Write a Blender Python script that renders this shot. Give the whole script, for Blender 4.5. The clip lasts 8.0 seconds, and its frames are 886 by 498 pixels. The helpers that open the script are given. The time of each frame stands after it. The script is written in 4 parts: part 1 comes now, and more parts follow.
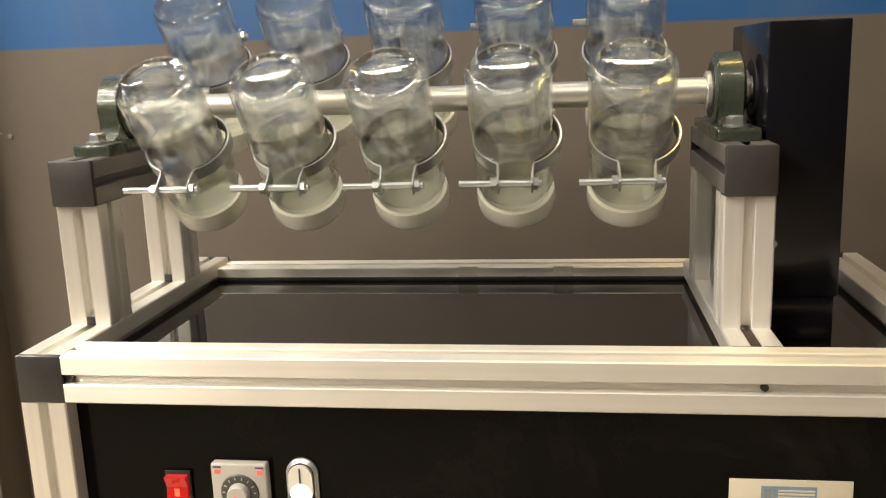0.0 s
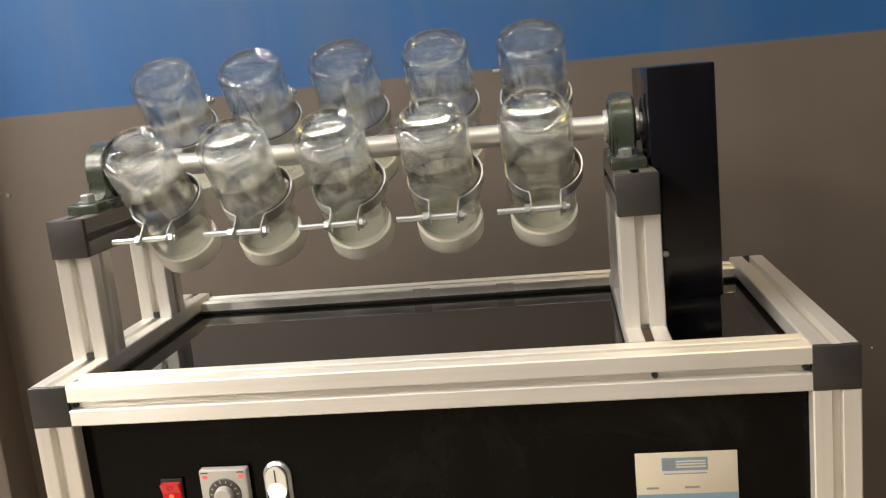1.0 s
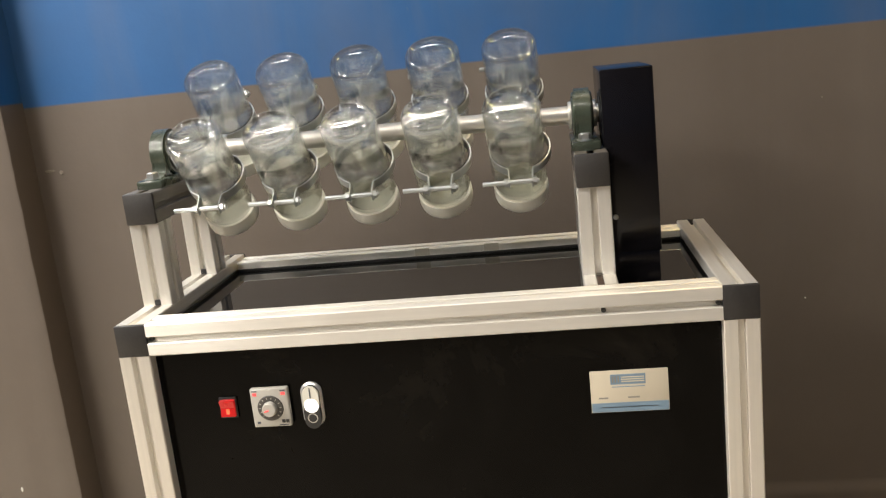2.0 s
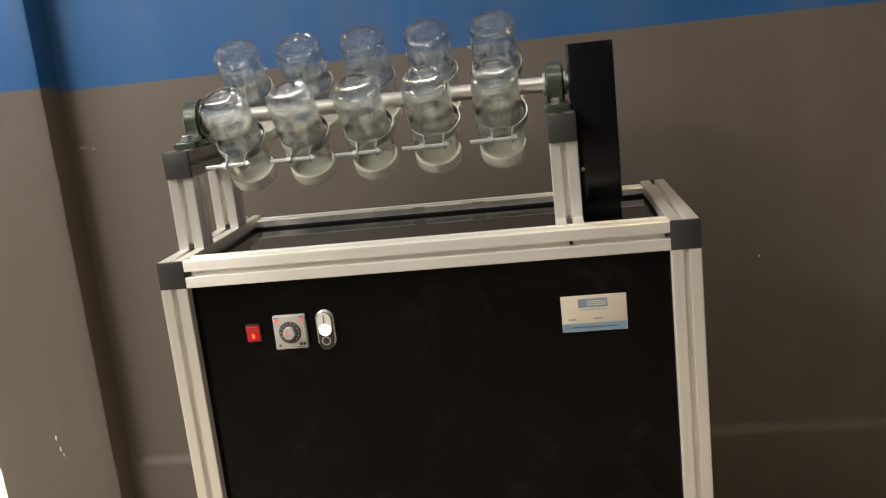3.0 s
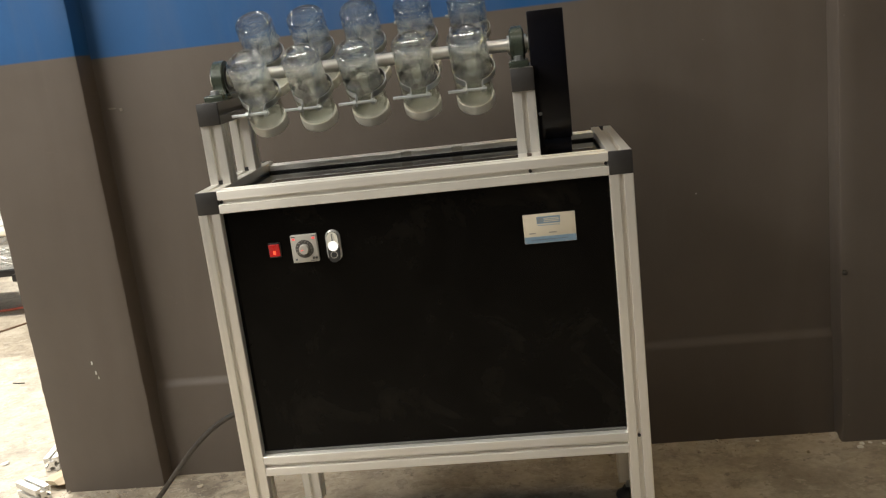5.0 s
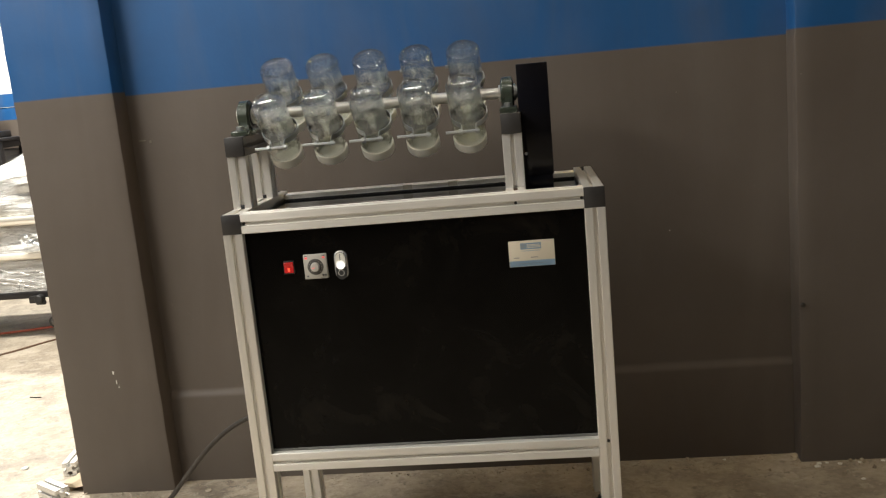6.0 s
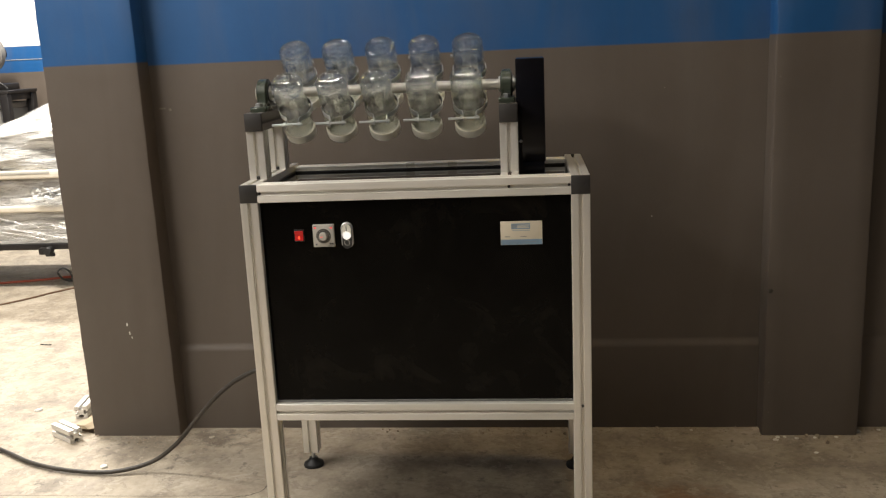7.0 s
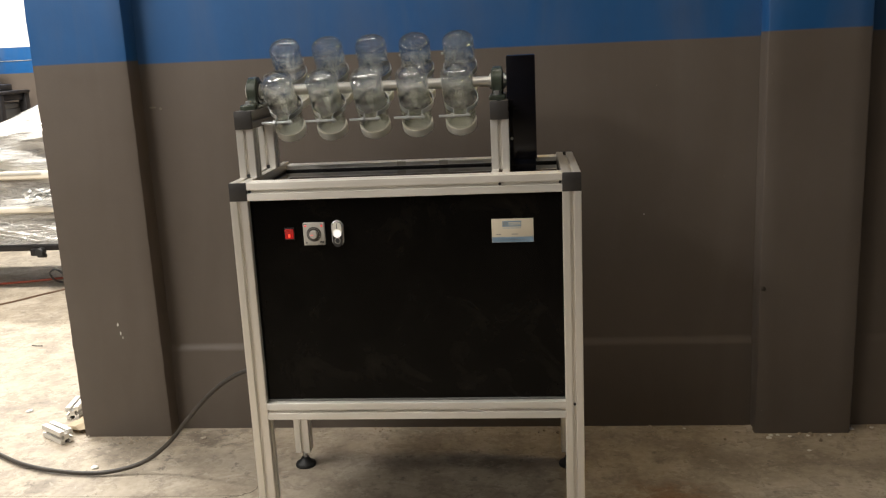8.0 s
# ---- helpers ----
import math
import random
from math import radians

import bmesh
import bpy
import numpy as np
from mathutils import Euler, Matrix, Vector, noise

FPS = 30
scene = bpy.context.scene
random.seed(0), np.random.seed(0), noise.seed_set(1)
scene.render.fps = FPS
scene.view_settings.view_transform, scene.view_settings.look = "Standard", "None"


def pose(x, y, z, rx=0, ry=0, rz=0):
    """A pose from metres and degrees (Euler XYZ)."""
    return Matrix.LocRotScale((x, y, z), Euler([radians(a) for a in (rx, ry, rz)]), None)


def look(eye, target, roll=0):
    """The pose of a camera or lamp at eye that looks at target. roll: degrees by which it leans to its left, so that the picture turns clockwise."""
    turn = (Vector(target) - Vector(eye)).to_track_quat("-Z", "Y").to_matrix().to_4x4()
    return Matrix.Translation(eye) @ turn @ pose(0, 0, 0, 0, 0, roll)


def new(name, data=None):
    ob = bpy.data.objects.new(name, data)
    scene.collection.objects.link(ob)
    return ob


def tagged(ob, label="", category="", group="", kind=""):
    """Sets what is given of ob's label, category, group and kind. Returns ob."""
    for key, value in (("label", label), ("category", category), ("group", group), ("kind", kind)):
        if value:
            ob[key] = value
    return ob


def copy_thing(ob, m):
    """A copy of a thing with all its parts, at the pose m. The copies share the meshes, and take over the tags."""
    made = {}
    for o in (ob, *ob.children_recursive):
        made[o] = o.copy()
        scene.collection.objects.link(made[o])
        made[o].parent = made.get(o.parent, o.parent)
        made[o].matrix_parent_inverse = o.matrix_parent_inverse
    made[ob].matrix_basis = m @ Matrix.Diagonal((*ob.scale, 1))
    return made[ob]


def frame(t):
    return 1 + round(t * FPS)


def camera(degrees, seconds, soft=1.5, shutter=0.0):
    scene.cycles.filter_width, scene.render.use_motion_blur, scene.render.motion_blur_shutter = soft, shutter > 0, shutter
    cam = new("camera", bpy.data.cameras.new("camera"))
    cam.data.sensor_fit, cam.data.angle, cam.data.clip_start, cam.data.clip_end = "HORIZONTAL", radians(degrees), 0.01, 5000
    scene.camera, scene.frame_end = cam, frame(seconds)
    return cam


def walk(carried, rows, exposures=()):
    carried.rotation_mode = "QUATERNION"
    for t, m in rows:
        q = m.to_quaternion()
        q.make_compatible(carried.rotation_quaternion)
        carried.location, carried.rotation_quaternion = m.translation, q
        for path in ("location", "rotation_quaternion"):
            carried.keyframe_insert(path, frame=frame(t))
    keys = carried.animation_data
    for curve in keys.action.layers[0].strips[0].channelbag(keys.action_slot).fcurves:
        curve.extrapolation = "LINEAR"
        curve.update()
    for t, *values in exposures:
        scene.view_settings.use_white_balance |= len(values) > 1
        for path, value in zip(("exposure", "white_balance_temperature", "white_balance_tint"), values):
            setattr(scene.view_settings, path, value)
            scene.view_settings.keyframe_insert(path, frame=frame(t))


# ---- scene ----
cam = camera(52.9, 8.0, soft=1.25)
PATH = [
    (0, (0.45, -0.635, 1.061), (0.165, 1.3, 0.645), -2.2),
    (0.5, (0.474, -0.677, 1.063), (0.153, 1.254, 0.65), -4.5),
    (1, (0.521, -0.754, 1.089), (0.246, 1.192, 0.717), -5.7),
    (1.5, (0.554, -0.848, 1.123), (0.242, 1.084, 0.711), -5.8),
    (2, (0.551, -0.979, 1.125), (0.28, 0.954, 0.689), -6.1),
    (2.2, (0.55, -1.032, 1.117), (0.309, 0.904, 0.677), -6.5),
    (3.3, (0.584, -1.224, 1.076), (0.323, 0.716, 0.665), -6.2),
    (3.5, (0.591, -1.249, 1.076), (0.379, 0.689, 0.63), -6.2),
    (4, (0.601, -1.347, 1.084), (0.378, 0.578, 0.589), -6.8),
    (4.5, (0.598, -1.412, 1.074), (0.342, 0.515, 0.604), -7.6),
    (4.7, (0.596, -1.447, 1.062), (0.353, 0.479, 0.582), -7.5),
    (5.8, (0.608, -1.658, 1.058), (0.432, 0.298, 0.678), -5.4),
    (6, (0.626, -1.711, 1.066), (0.414, 0.243, 0.692), -5.3),
    (6.5, (0.638, -1.821, 1.087), (0.417, 0.111, 0.617), -4.0),
    (7, (0.639, -1.874, 1.115), (0.436, 0.066, 0.671), -2.6),
    (7.5, (0.634, -1.86, 1.103), (0.451, 0.077, 0.639), -2.0),
    (8, (0.648, -1.867, 1.105), (0.455, 0.074, 0.664), -2.7),
]
walk(cam, [(t, look(eye, target, roll)) for t, eye, target, roll in PATH],
     exposures=[(0.0, 0.5, 6900, 12), (0.5, 0.29, 6750, 14), (1.0, 0.45, 6450, 14), (1.5, 0.62, 6350, 13), (2.2, 0.42, 6330, 13), (3.5, 0.1, 6200, 12), (4.0, 0.2, 6180, 11), (4.5, -0.08, 6230, 10), (6.0, -0.23, 6220, 11), (6.5, -0.34, 6420, 13), (8.0, -0.35, 6280, 13)])

# ---- light ----
world = bpy.data.worlds.new("world")
scene.world = world
world.use_nodes = True
world.node_tree.nodes["Background"].inputs[0].default_value = (1.0, 0.9, 0.78, 1)
world.node_tree.nodes["Background"].inputs[1].default_value = 0.003


# All lamps are out of view; most are placed from shadows and highlights.
def area_light(name, eye, target, length, width, watts, colour=(1.0, 0.94, 0.81)):
    lamp = bpy.data.lights.new(name, "AREA")
    lamp.shape, lamp.size, lamp.size_y = "RECTANGLE", length, width
    lamp.energy, lamp.color = watts, colour
    ob = new(name, lamp)
    ob.matrix_basis = look(eye, target)
    return tagged(ob, kind="structure")


for k in range(4):
    side = 0.3 * (k - 1.5)
    area_light("ceiling_tube_lamp_front", (-1.5 + 0.6 * side, -0.65 + 0.6 * side, 2.62 + 0.5 * side), (0.6 * side, 0.3 + 0.6 * side, 0.5 + 0.5 * side), 1.5, 0.05, 17.8, (1.0, 0.955, 0.86))
area_light("ceiling_tube_lamp_middle", (-2.0, -3.2, 3.05), (0.4, 0.2, 0.8), 1.2, 0.22, 47, (1.0, 0.935, 0.8))
# added orange fill without a known source: warms the right wall and floor
area_light("warm_fill_wall", (1.2, 0.22, 3.1), (1.2, 0.22, 0), 0.6, 0.12, 9, (1.0, 0.63, 0.11))
area_light("ceiling_tube_lamp_over", (0.2, 0.33, 3.12), (0.2, 0.3, 0), 1.9, 0.035, 6, (1.0, 0.94, 0.82))
# added overhead fill: lifts the shadow beside the pillar and the jar highlights
area_light("fill_light_aisle", (0.2, -1.5, 3.12), (0.2, -1.4, 0), 1.9, 0.05, 17, (1.0, 0.94, 0.82))
# two weak fills added at the unseen end of the room, no source known
area_light("fill_light_rear", (-3.6, -4.4, 3.0), (-3.0, -3.0, 0), 1.2, 0.12, 8)
area_light("fill_light_side", (2.4, -3.4, 3.0), (2.2, -2.4, 0), 1.2, 0.12, 4, (1.0, 0.8, 0.52))
area_light("ceiling_tube_lamp_bay", (-2.0, 1.35, 3.0), (-2.0, 1.6, 0), 1.5, 0.3, 222)
area_light("ceiling_tube_lamp_far", (-3.0, 4.0, 3.05), (-3.0, 4.3, 0.6), 1.5, 0.3, 260)


# ---- materials ----
class Mat:
    """A node material with a few helper calls."""

    def __init__(self, name, rough=0.5, metal=0.0, colour=(0.5, 0.5, 0.5), **inputs):
        self.m = bpy.data.materials.new(name)
        self.m.use_nodes = True
        self.t = self.m.node_tree
        self.b = self.t.nodes["Principled BSDF"]
        self.b.inputs["Base Color"].default_value = (*colour, 1)
        self.b.inputs["Roughness"].default_value = rough
        self.b.inputs["Metallic"].default_value = metal
        for key, value in inputs.items():
            self.b.inputs[key.replace("_", " ")].default_value = value
        self.place = None

    def link(self, a, b):
        self.t.links.new(a, b)

    def coords(self):
        if self.place is None:
            g = self.t.nodes.new("ShaderNodeNewGeometry")
            self.place = g.outputs["Position"]
        return self.place

    def local(self):
        self.place = self.t.nodes.new("ShaderNodeTexCoord").outputs["Object"]
        return self

    def stretched(self, x, y, z):
        n = self.t.nodes.new("ShaderNodeMapping")
        n.inputs["Scale"].default_value = (x, y, z)
        self.link(self.coords(), n.inputs["Vector"])
        return n.outputs["Vector"]

    def noise(self, scale, detail=4.0, rough=0.55, vector=None, distortion=0.0):
        n = self.t.nodes.new("ShaderNodeTexNoise")
        n.inputs["Scale"].default_value, n.inputs["Detail"].default_value = scale, detail
        n.inputs["Roughness"].default_value, n.inputs["Distortion"].default_value = rough, distortion
        self.link(vector if vector else self.coords(), n.inputs["Vector"])
        return n.outputs["Fac"]

    def ramp(self, fac, *stops):
        n = self.t.nodes.new("ShaderNodeValToRGB")
        e = n.color_ramp.elements
        while len(e) < len(stops):
            e.new(0.5)
        for k, (at, c) in zip(e, stops):
            k.position = at
            k.color = (*c, 1) if isinstance(c, tuple) else (c, c, c, 1)
        self.link(fac, n.inputs["Fac"])
        return n.outputs["Color"]

    def mix(self, fac, a, b, how="MIX"):
        n = self.t.nodes.new("ShaderNodeMix")
        n.data_type, n.blend_type = "RGBA", how
        for socket, value in ((n.inputs[0], fac), (n.inputs[6], a), (n.inputs[7], b)):
            if isinstance(value, (int, float)):
                socket.default_value = value
            elif isinstance(value, tuple):
                socket.default_value = (*value, 1)
            else:
                self.link(value, socket)
        return n.outputs[2]

    def colour(self, socket):
        self.link(socket, self.b.inputs["Base Color"])
        return self

    def roughness(self, socket):
        self.link(socket, self.b.inputs["Roughness"])
        return self

    def bump(self, socket, height, strength=1.0):
        n = self.t.nodes.new("ShaderNodeBump")
        n.inputs["Distance"].default_value, n.inputs["Strength"].default_value = height, strength
        self.link(socket, n.inputs["Height"])
        if self.b.inputs["Normal"].links:
            self.link(self.b.inputs["Normal"].links[0].from_socket, n.inputs["Normal"])
        self.link(n.outputs["Normal"], self.b.inputs["Normal"])
        return self


def speckled(name, colour, rough=0.5, metal=0.0, vary=0.12, scale=40.0, bump=0.0, **inputs):
    """A plain material whose tone and gloss vary a little at two scales."""
    m = Mat(name, rough, metal, colour, **inputs).local()
    fine, broad = m.noise(scale, 3), m.noise(scale / 9, 3)
    lo, hi = tuple(c * (1 - vary) for c in colour), tuple(min(1.0, c * (1 + vary)) for c in colour)
    tone = m.mix(0.5, m.ramp(fine, (0.3, lo), (0.7, hi)), m.ramp(broad, (0.3, lo), (0.7, hi)))
    m.colour(tone)
    m.roughness(m.ramp(broad, (0.25, max(0.02, rough * 0.85)), (0.75, min(1.0, rough * 1.2))))
    if bump:
        m.bump(fine, bump)
    return m.m


BROWN, BLUE = (0.110, 0.0895, 0.073), (0.0085, 0.08, 0.238)


def wall_paint(name, line=1.099, white_from=None):
    """Two-tone masonry paint: brown-grey below, blue above a hand-drawn line."""
    m = Mat(name, 0.55)
    wavy = m.noise(3.0, 2)
    split = m.t.nodes.new("ShaderNodeSeparateXYZ")
    m.link(m.coords(), split.inputs[0])
    z = m.t.nodes.new("ShaderNodeMath")
    z.operation = "MULTIPLY_ADD"
    z.inputs[1].default_value = 0.0038
    m.link(wavy, z.inputs[0])
    m.link(split.outputs["Z"], z.inputs[2])
    above = m.t.nodes.new("ShaderNodeMapRange")
    above.inputs["From Min"].default_value, above.inputs["From Max"].default_value = line + 0.007, line + 0.011
    m.link(z.outputs[0], above.inputs["Value"])
    broad, fine = m.noise(1.6, 4), m.noise(14, 5, 0.6)
    streaks = m.noise(2.2, 5, 0.6, m.stretched(3.0, 3.0, 0.5), distortion=0.6)
    low = m.mix(0.5, m.ramp(broad, (0.3, tuple(c * 0.82 for c in BROWN)), (0.7, tuple(c * 1.16 for c in BROWN))),
                m.ramp(fine, (0.3, tuple(c * 0.93 for c in BROWN)), (0.75, tuple(c * 1.07 for c in BROWN))))
    high = m.mix(0.5, m.ramp(broad, (0.3, tuple(c * 0.85 for c in BLUE)), (0.7, tuple(c * 1.14 for c in BLUE))),
                 m.ramp(fine, (0.3, tuple(c * 0.9 for c in BLUE)), (0.75, tuple(c * 1.1 for c in BLUE))))
    tone = m.mix(above.outputs[0], low, high)
    tone = m.mix(m.ramp(streaks, (0.45, 0.0), (0.75, 0.22)), tone, (0.16, 0.14, 0.12))
    scuffs = m.ramp(m.noise(9.0, 6, 0.75, distortion=1.5), (0.68, 0.0), (0.74, 0.3))
    tone = m.mix(scuffs, tone, (0.2, 0.17, 0.14))
    if white_from:
        top = m.t.nodes.new("ShaderNodeMapRange")
        top.inputs["From Min"].default_value, top.inputs["From Max"].default_value = white_from, white_from + 0.004
        m.link(split.outputs["Z"], top.inputs["Value"])
        tone = m.mix(top.outputs[0], tone, (0.82, 0.8, 0.76))
    m.colour(tone)
    m.roughness(m.ramp(broad, (0.3, 0.42), (0.7, 0.62)))
    m.bump(m.noise(4.0, 4, 0.5), 0.003)
    m.bump(m.noise(150, 3), 0.0002)
    return m.m


def concrete():
    m = Mat("worn_concrete", 0.6)
    broad, mid, fine = m.noise(1.3, 5, 0.65), m.noise(7, 6, 0.65), m.noise(60, 4, 0.6)
    tone = m.ramp(broad, (0.28, (0.3, 0.24, 0.17)), (0.5, (0.41, 0.35, 0.27)), (0.72, (0.49, 0.43, 0.35)))
    tone = m.mix(0.65, tone, m.ramp(mid, (0.36, (0.18, 0.14, 0.1)), (0.52, (0.42, 0.36, 0.275)), (0.68, (0.56, 0.5, 0.41))))
    stain = m.ramp(m.noise(4.2, 6, 0.72), (0.54, 0.0), (0.68, 0.7))
    tone = m.mix(stain, tone, (0.12, 0.098, 0.075))
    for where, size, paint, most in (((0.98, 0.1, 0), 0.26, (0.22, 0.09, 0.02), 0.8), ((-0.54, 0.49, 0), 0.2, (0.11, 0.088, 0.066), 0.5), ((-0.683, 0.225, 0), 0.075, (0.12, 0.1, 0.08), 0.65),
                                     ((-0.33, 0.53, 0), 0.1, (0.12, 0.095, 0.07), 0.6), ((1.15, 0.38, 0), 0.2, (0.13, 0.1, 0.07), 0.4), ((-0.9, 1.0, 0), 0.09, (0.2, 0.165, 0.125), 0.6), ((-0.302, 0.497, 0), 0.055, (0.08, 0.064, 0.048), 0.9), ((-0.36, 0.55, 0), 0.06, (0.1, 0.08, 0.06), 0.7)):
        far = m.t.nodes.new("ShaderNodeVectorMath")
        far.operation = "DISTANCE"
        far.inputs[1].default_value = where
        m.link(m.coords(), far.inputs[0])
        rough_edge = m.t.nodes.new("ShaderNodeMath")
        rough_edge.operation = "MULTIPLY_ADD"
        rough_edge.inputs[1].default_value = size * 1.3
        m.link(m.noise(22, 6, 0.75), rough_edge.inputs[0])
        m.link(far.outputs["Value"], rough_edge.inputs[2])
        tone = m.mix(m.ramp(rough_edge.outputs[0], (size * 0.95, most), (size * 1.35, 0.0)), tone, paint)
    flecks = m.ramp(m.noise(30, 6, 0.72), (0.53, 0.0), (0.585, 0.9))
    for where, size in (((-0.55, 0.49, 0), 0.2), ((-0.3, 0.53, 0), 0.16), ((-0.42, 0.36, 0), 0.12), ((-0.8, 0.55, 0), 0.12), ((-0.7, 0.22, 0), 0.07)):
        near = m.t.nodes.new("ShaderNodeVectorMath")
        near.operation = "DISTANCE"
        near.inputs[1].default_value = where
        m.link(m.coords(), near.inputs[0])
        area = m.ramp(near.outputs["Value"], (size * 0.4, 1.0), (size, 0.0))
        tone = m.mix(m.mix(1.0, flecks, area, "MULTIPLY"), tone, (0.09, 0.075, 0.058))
    flakes = m.ramp(m.noise(13, 8, 0.68, distortion=0.4), (0.535, 0.0), (0.56, 0.55), (0.62, 0.2))
    tone = m.mix(flakes, tone, (0.2, 0.16, 0.115))
    crust = m.ramp(m.noise(17, 8, 0.7, m.stretched(1.0, 1.3, 1.0), distortion=0.7), (0.57, 0.0), (0.6, 0.5), (0.68, 0.3))
    tone = m.mix(crust, tone, (0.55, 0.49, 0.4))
    pits = m.ramp(m.noise(24, 6, 0.75), (0.58, 0.0), (0.63, 0.8))
    tone = m.mix(pits, tone, (0.17, 0.14, 0.11))
    tone = m.mix(0.2, tone, m.ramp(fine, (0.3, (0.2, 0.17, 0.13)), (0.7, (0.6, 0.54, 0.45))))
    m.colour(tone)
    m.roughness(m.ramp(mid, (0.3, 0.42), (0.7, 0.7)))
    m.bump(mid, 0.006)
    m.bump(fine, 0.0012)
    return m.m


def brushed(name, colour, rough, metal, along=2, drawn=0.0):
    """Drawn or anodised metal with fine lines along one axis; drawn: how far its shine spreads across them."""
    m = Mat(name, rough, metal, colour).local()
    s = [220.0, 220.0, 220.0]
    s[along] = 3.0
    lines = m.noise(1.0, 3, 0.5, m.stretched(*s))
    broad = m.noise(9, 4)
    spread = 0.4 if drawn else 1.0
    lo, hi = tuple(c * (1 - 0.18 * spread) for c in colour), tuple(min(1, c * (1 + 0.1 * spread)) for c in colour)
    m.colour(m.mix(0.4, m.ramp(lines, (0.3, lo), (0.7, hi)), m.ramp(broad, (0.3, lo), (0.7, hi))))
    m.roughness(m.ramp(broad, (0.3, rough * 0.85), (0.7, rough * 1.15)))
    m.bump(lines, 0.00003 if drawn else 0.0001)
    if drawn:
        across = m.t.nodes.new("ShaderNodeVectorMath")
        across.operation = "CROSS_PRODUCT"
        m.link(m.t.nodes.new("ShaderNodeNewGeometry").outputs["Normal"], across.inputs[0])
        across.inputs[1].default_value = [1.0 if k == along else 0.0 for k in range(3)]
        m.link(across.outputs[0], m.b.inputs["Tangent"])
        m.b.inputs["Anisotropic"].default_value = drawn
    return m.m


def clear_glass():
    """Thin-walled soda glass: most light goes straight through, the rims mirror, a part bends."""
    m = Mat("clear_jar_glass", 0.02, 0.0, (0.965, 0.985, 0.95), IOR=1.5, Transmission_Weight=1.0).local()
    clear = m.t.nodes.new("ShaderNodeBsdfTransparent")
    clear.inputs["Color"].default_value = (0.975, 0.982, 0.968, 1)
    gloss = m.t.nodes.new("ShaderNodeBsdfGlossy")
    gloss.inputs["Roughness"].default_value = 0.015
    rim = m.t.nodes.new("ShaderNodeLayerWeight")
    rim.inputs["Blend"].default_value = 0.5
    skin = m.t.nodes.new("ShaderNodeMixShader")
    m.link(m.ramp(rim.outputs["Facing"], (0.0, 0.05), (0.5, 0.075), (0.8, 0.28), (1.0, 0.8)), skin.inputs[0])
    m.link(clear.outputs[0], skin.inputs[1])
    m.link(gloss.outputs[0], skin.inputs[2])
    both = m.t.nodes.new("ShaderNodeMixShader")
    both.inputs[0].default_value = 0.36
    m.link(skin.outputs[0], both.inputs[1])
    m.link(m.b.outputs[0], both.inputs[2])
    m.link(both.outputs[0], m.t.nodes["Material Output"].inputs["Surface"])
    return m.m


def stretch_film():
    m = Mat("crumpled_stretch_film", 0.2, 0.0, (0.9, 0.88, 0.84), Coat_Weight=0.7, Coat_Roughness=0.06).local()
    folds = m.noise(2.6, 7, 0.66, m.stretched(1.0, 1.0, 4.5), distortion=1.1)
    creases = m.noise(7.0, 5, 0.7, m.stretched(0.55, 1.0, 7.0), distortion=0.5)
    # shade of the folds and creases is put into the colour, following the bumps
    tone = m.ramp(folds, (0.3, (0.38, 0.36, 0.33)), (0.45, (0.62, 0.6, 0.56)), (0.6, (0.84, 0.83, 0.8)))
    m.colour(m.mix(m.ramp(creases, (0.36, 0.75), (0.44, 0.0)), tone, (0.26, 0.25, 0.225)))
    m.bump(folds, 0.03)
    m.bump(creases, 0.03)
    m.bump(m.noise(30, 4, 0.7, m.stretched(0.6, 1, 3)), 0.012)
    return m.m


ALU = [brushed("anodised_aluminium_%s" % "xyz"[k], (0.85, 0.82, 0.76), 0.42, 0.6, k, 0.8) for k in range(3)]
MILL = brushed("mill_finish_aluminium", (0.78, 0.77, 0.74), 0.34, 0.55, 0)
DARK_ALU = brushed("dark_grey_anodised_aluminium", (0.2, 0.185, 0.17), 0.42, 0.4, 1, 0.8)
STEEL = brushed("turned_steel", (0.68, 0.66, 0.61), 0.3, 0.75, 0, 0.5)
ZINC = speckled("zinc_plated_steel", (0.55, 0.57, 0.57), 0.3, 0.85, 0.1, 160)
CAP = speckled("charcoal_plastic", (0.03, 0.0275, 0.026), 0.45, 0.0, 0.2, 300, 0.00006)
BLACK = Mat("black_acrylic", 0.04, 0.0, (0.003, 0.003, 0.003), Specular_IOR_Level=0.5, Coat_Weight=0.42, Coat_Roughness=0.015).local()
BLACK.roughness(BLACK.ramp(BLACK.noise(6, 5, 0.6), (0.35, 0.012), (0.75, 0.035)))
BLACK = BLACK.m
SLOT_BROWN = speckled("dark_brown_slot_strip", (0.035, 0.018, 0.01), 0.6, 0.0, 0.4, 240, 0.0001)
PANEL = Mat("black_panel_laminate", 0.2, 0.0, (0.0028, 0.0026, 0.0024), Specular_IOR_Level=0.12).local()
PANEL.roughness(PANEL.ramp(PANEL.noise(5, 6, 0.65), (0.35, 0.1), (0.75, 0.24)))
PANEL.colour(PANEL.ramp(PANEL.noise(7, 6, 0.7, distortion=0.7), (0.42, (0.0016, 0.0014, 0.0012)), (0.56, (0.0034, 0.003, 0.0026)), (0.64, (0.0075, 0.0064, 0.005)), (0.76, (0.017, 0.0145, 0.0115))))
PANEL.bump(PANEL.noise(2.5, 2), 0.003)
PANEL = PANEL.m
GUARD = speckled("black_enamel_sheet", (0.006, 0.0055, 0.007), 0.16, 0.0, 0.2, 30, 0.0, Specular_IOR_Level=0.3)
RUBBER = speckled("black_rubber", (0.012, 0.012, 0.012), 0.5, 0.0, 0.2, 120)
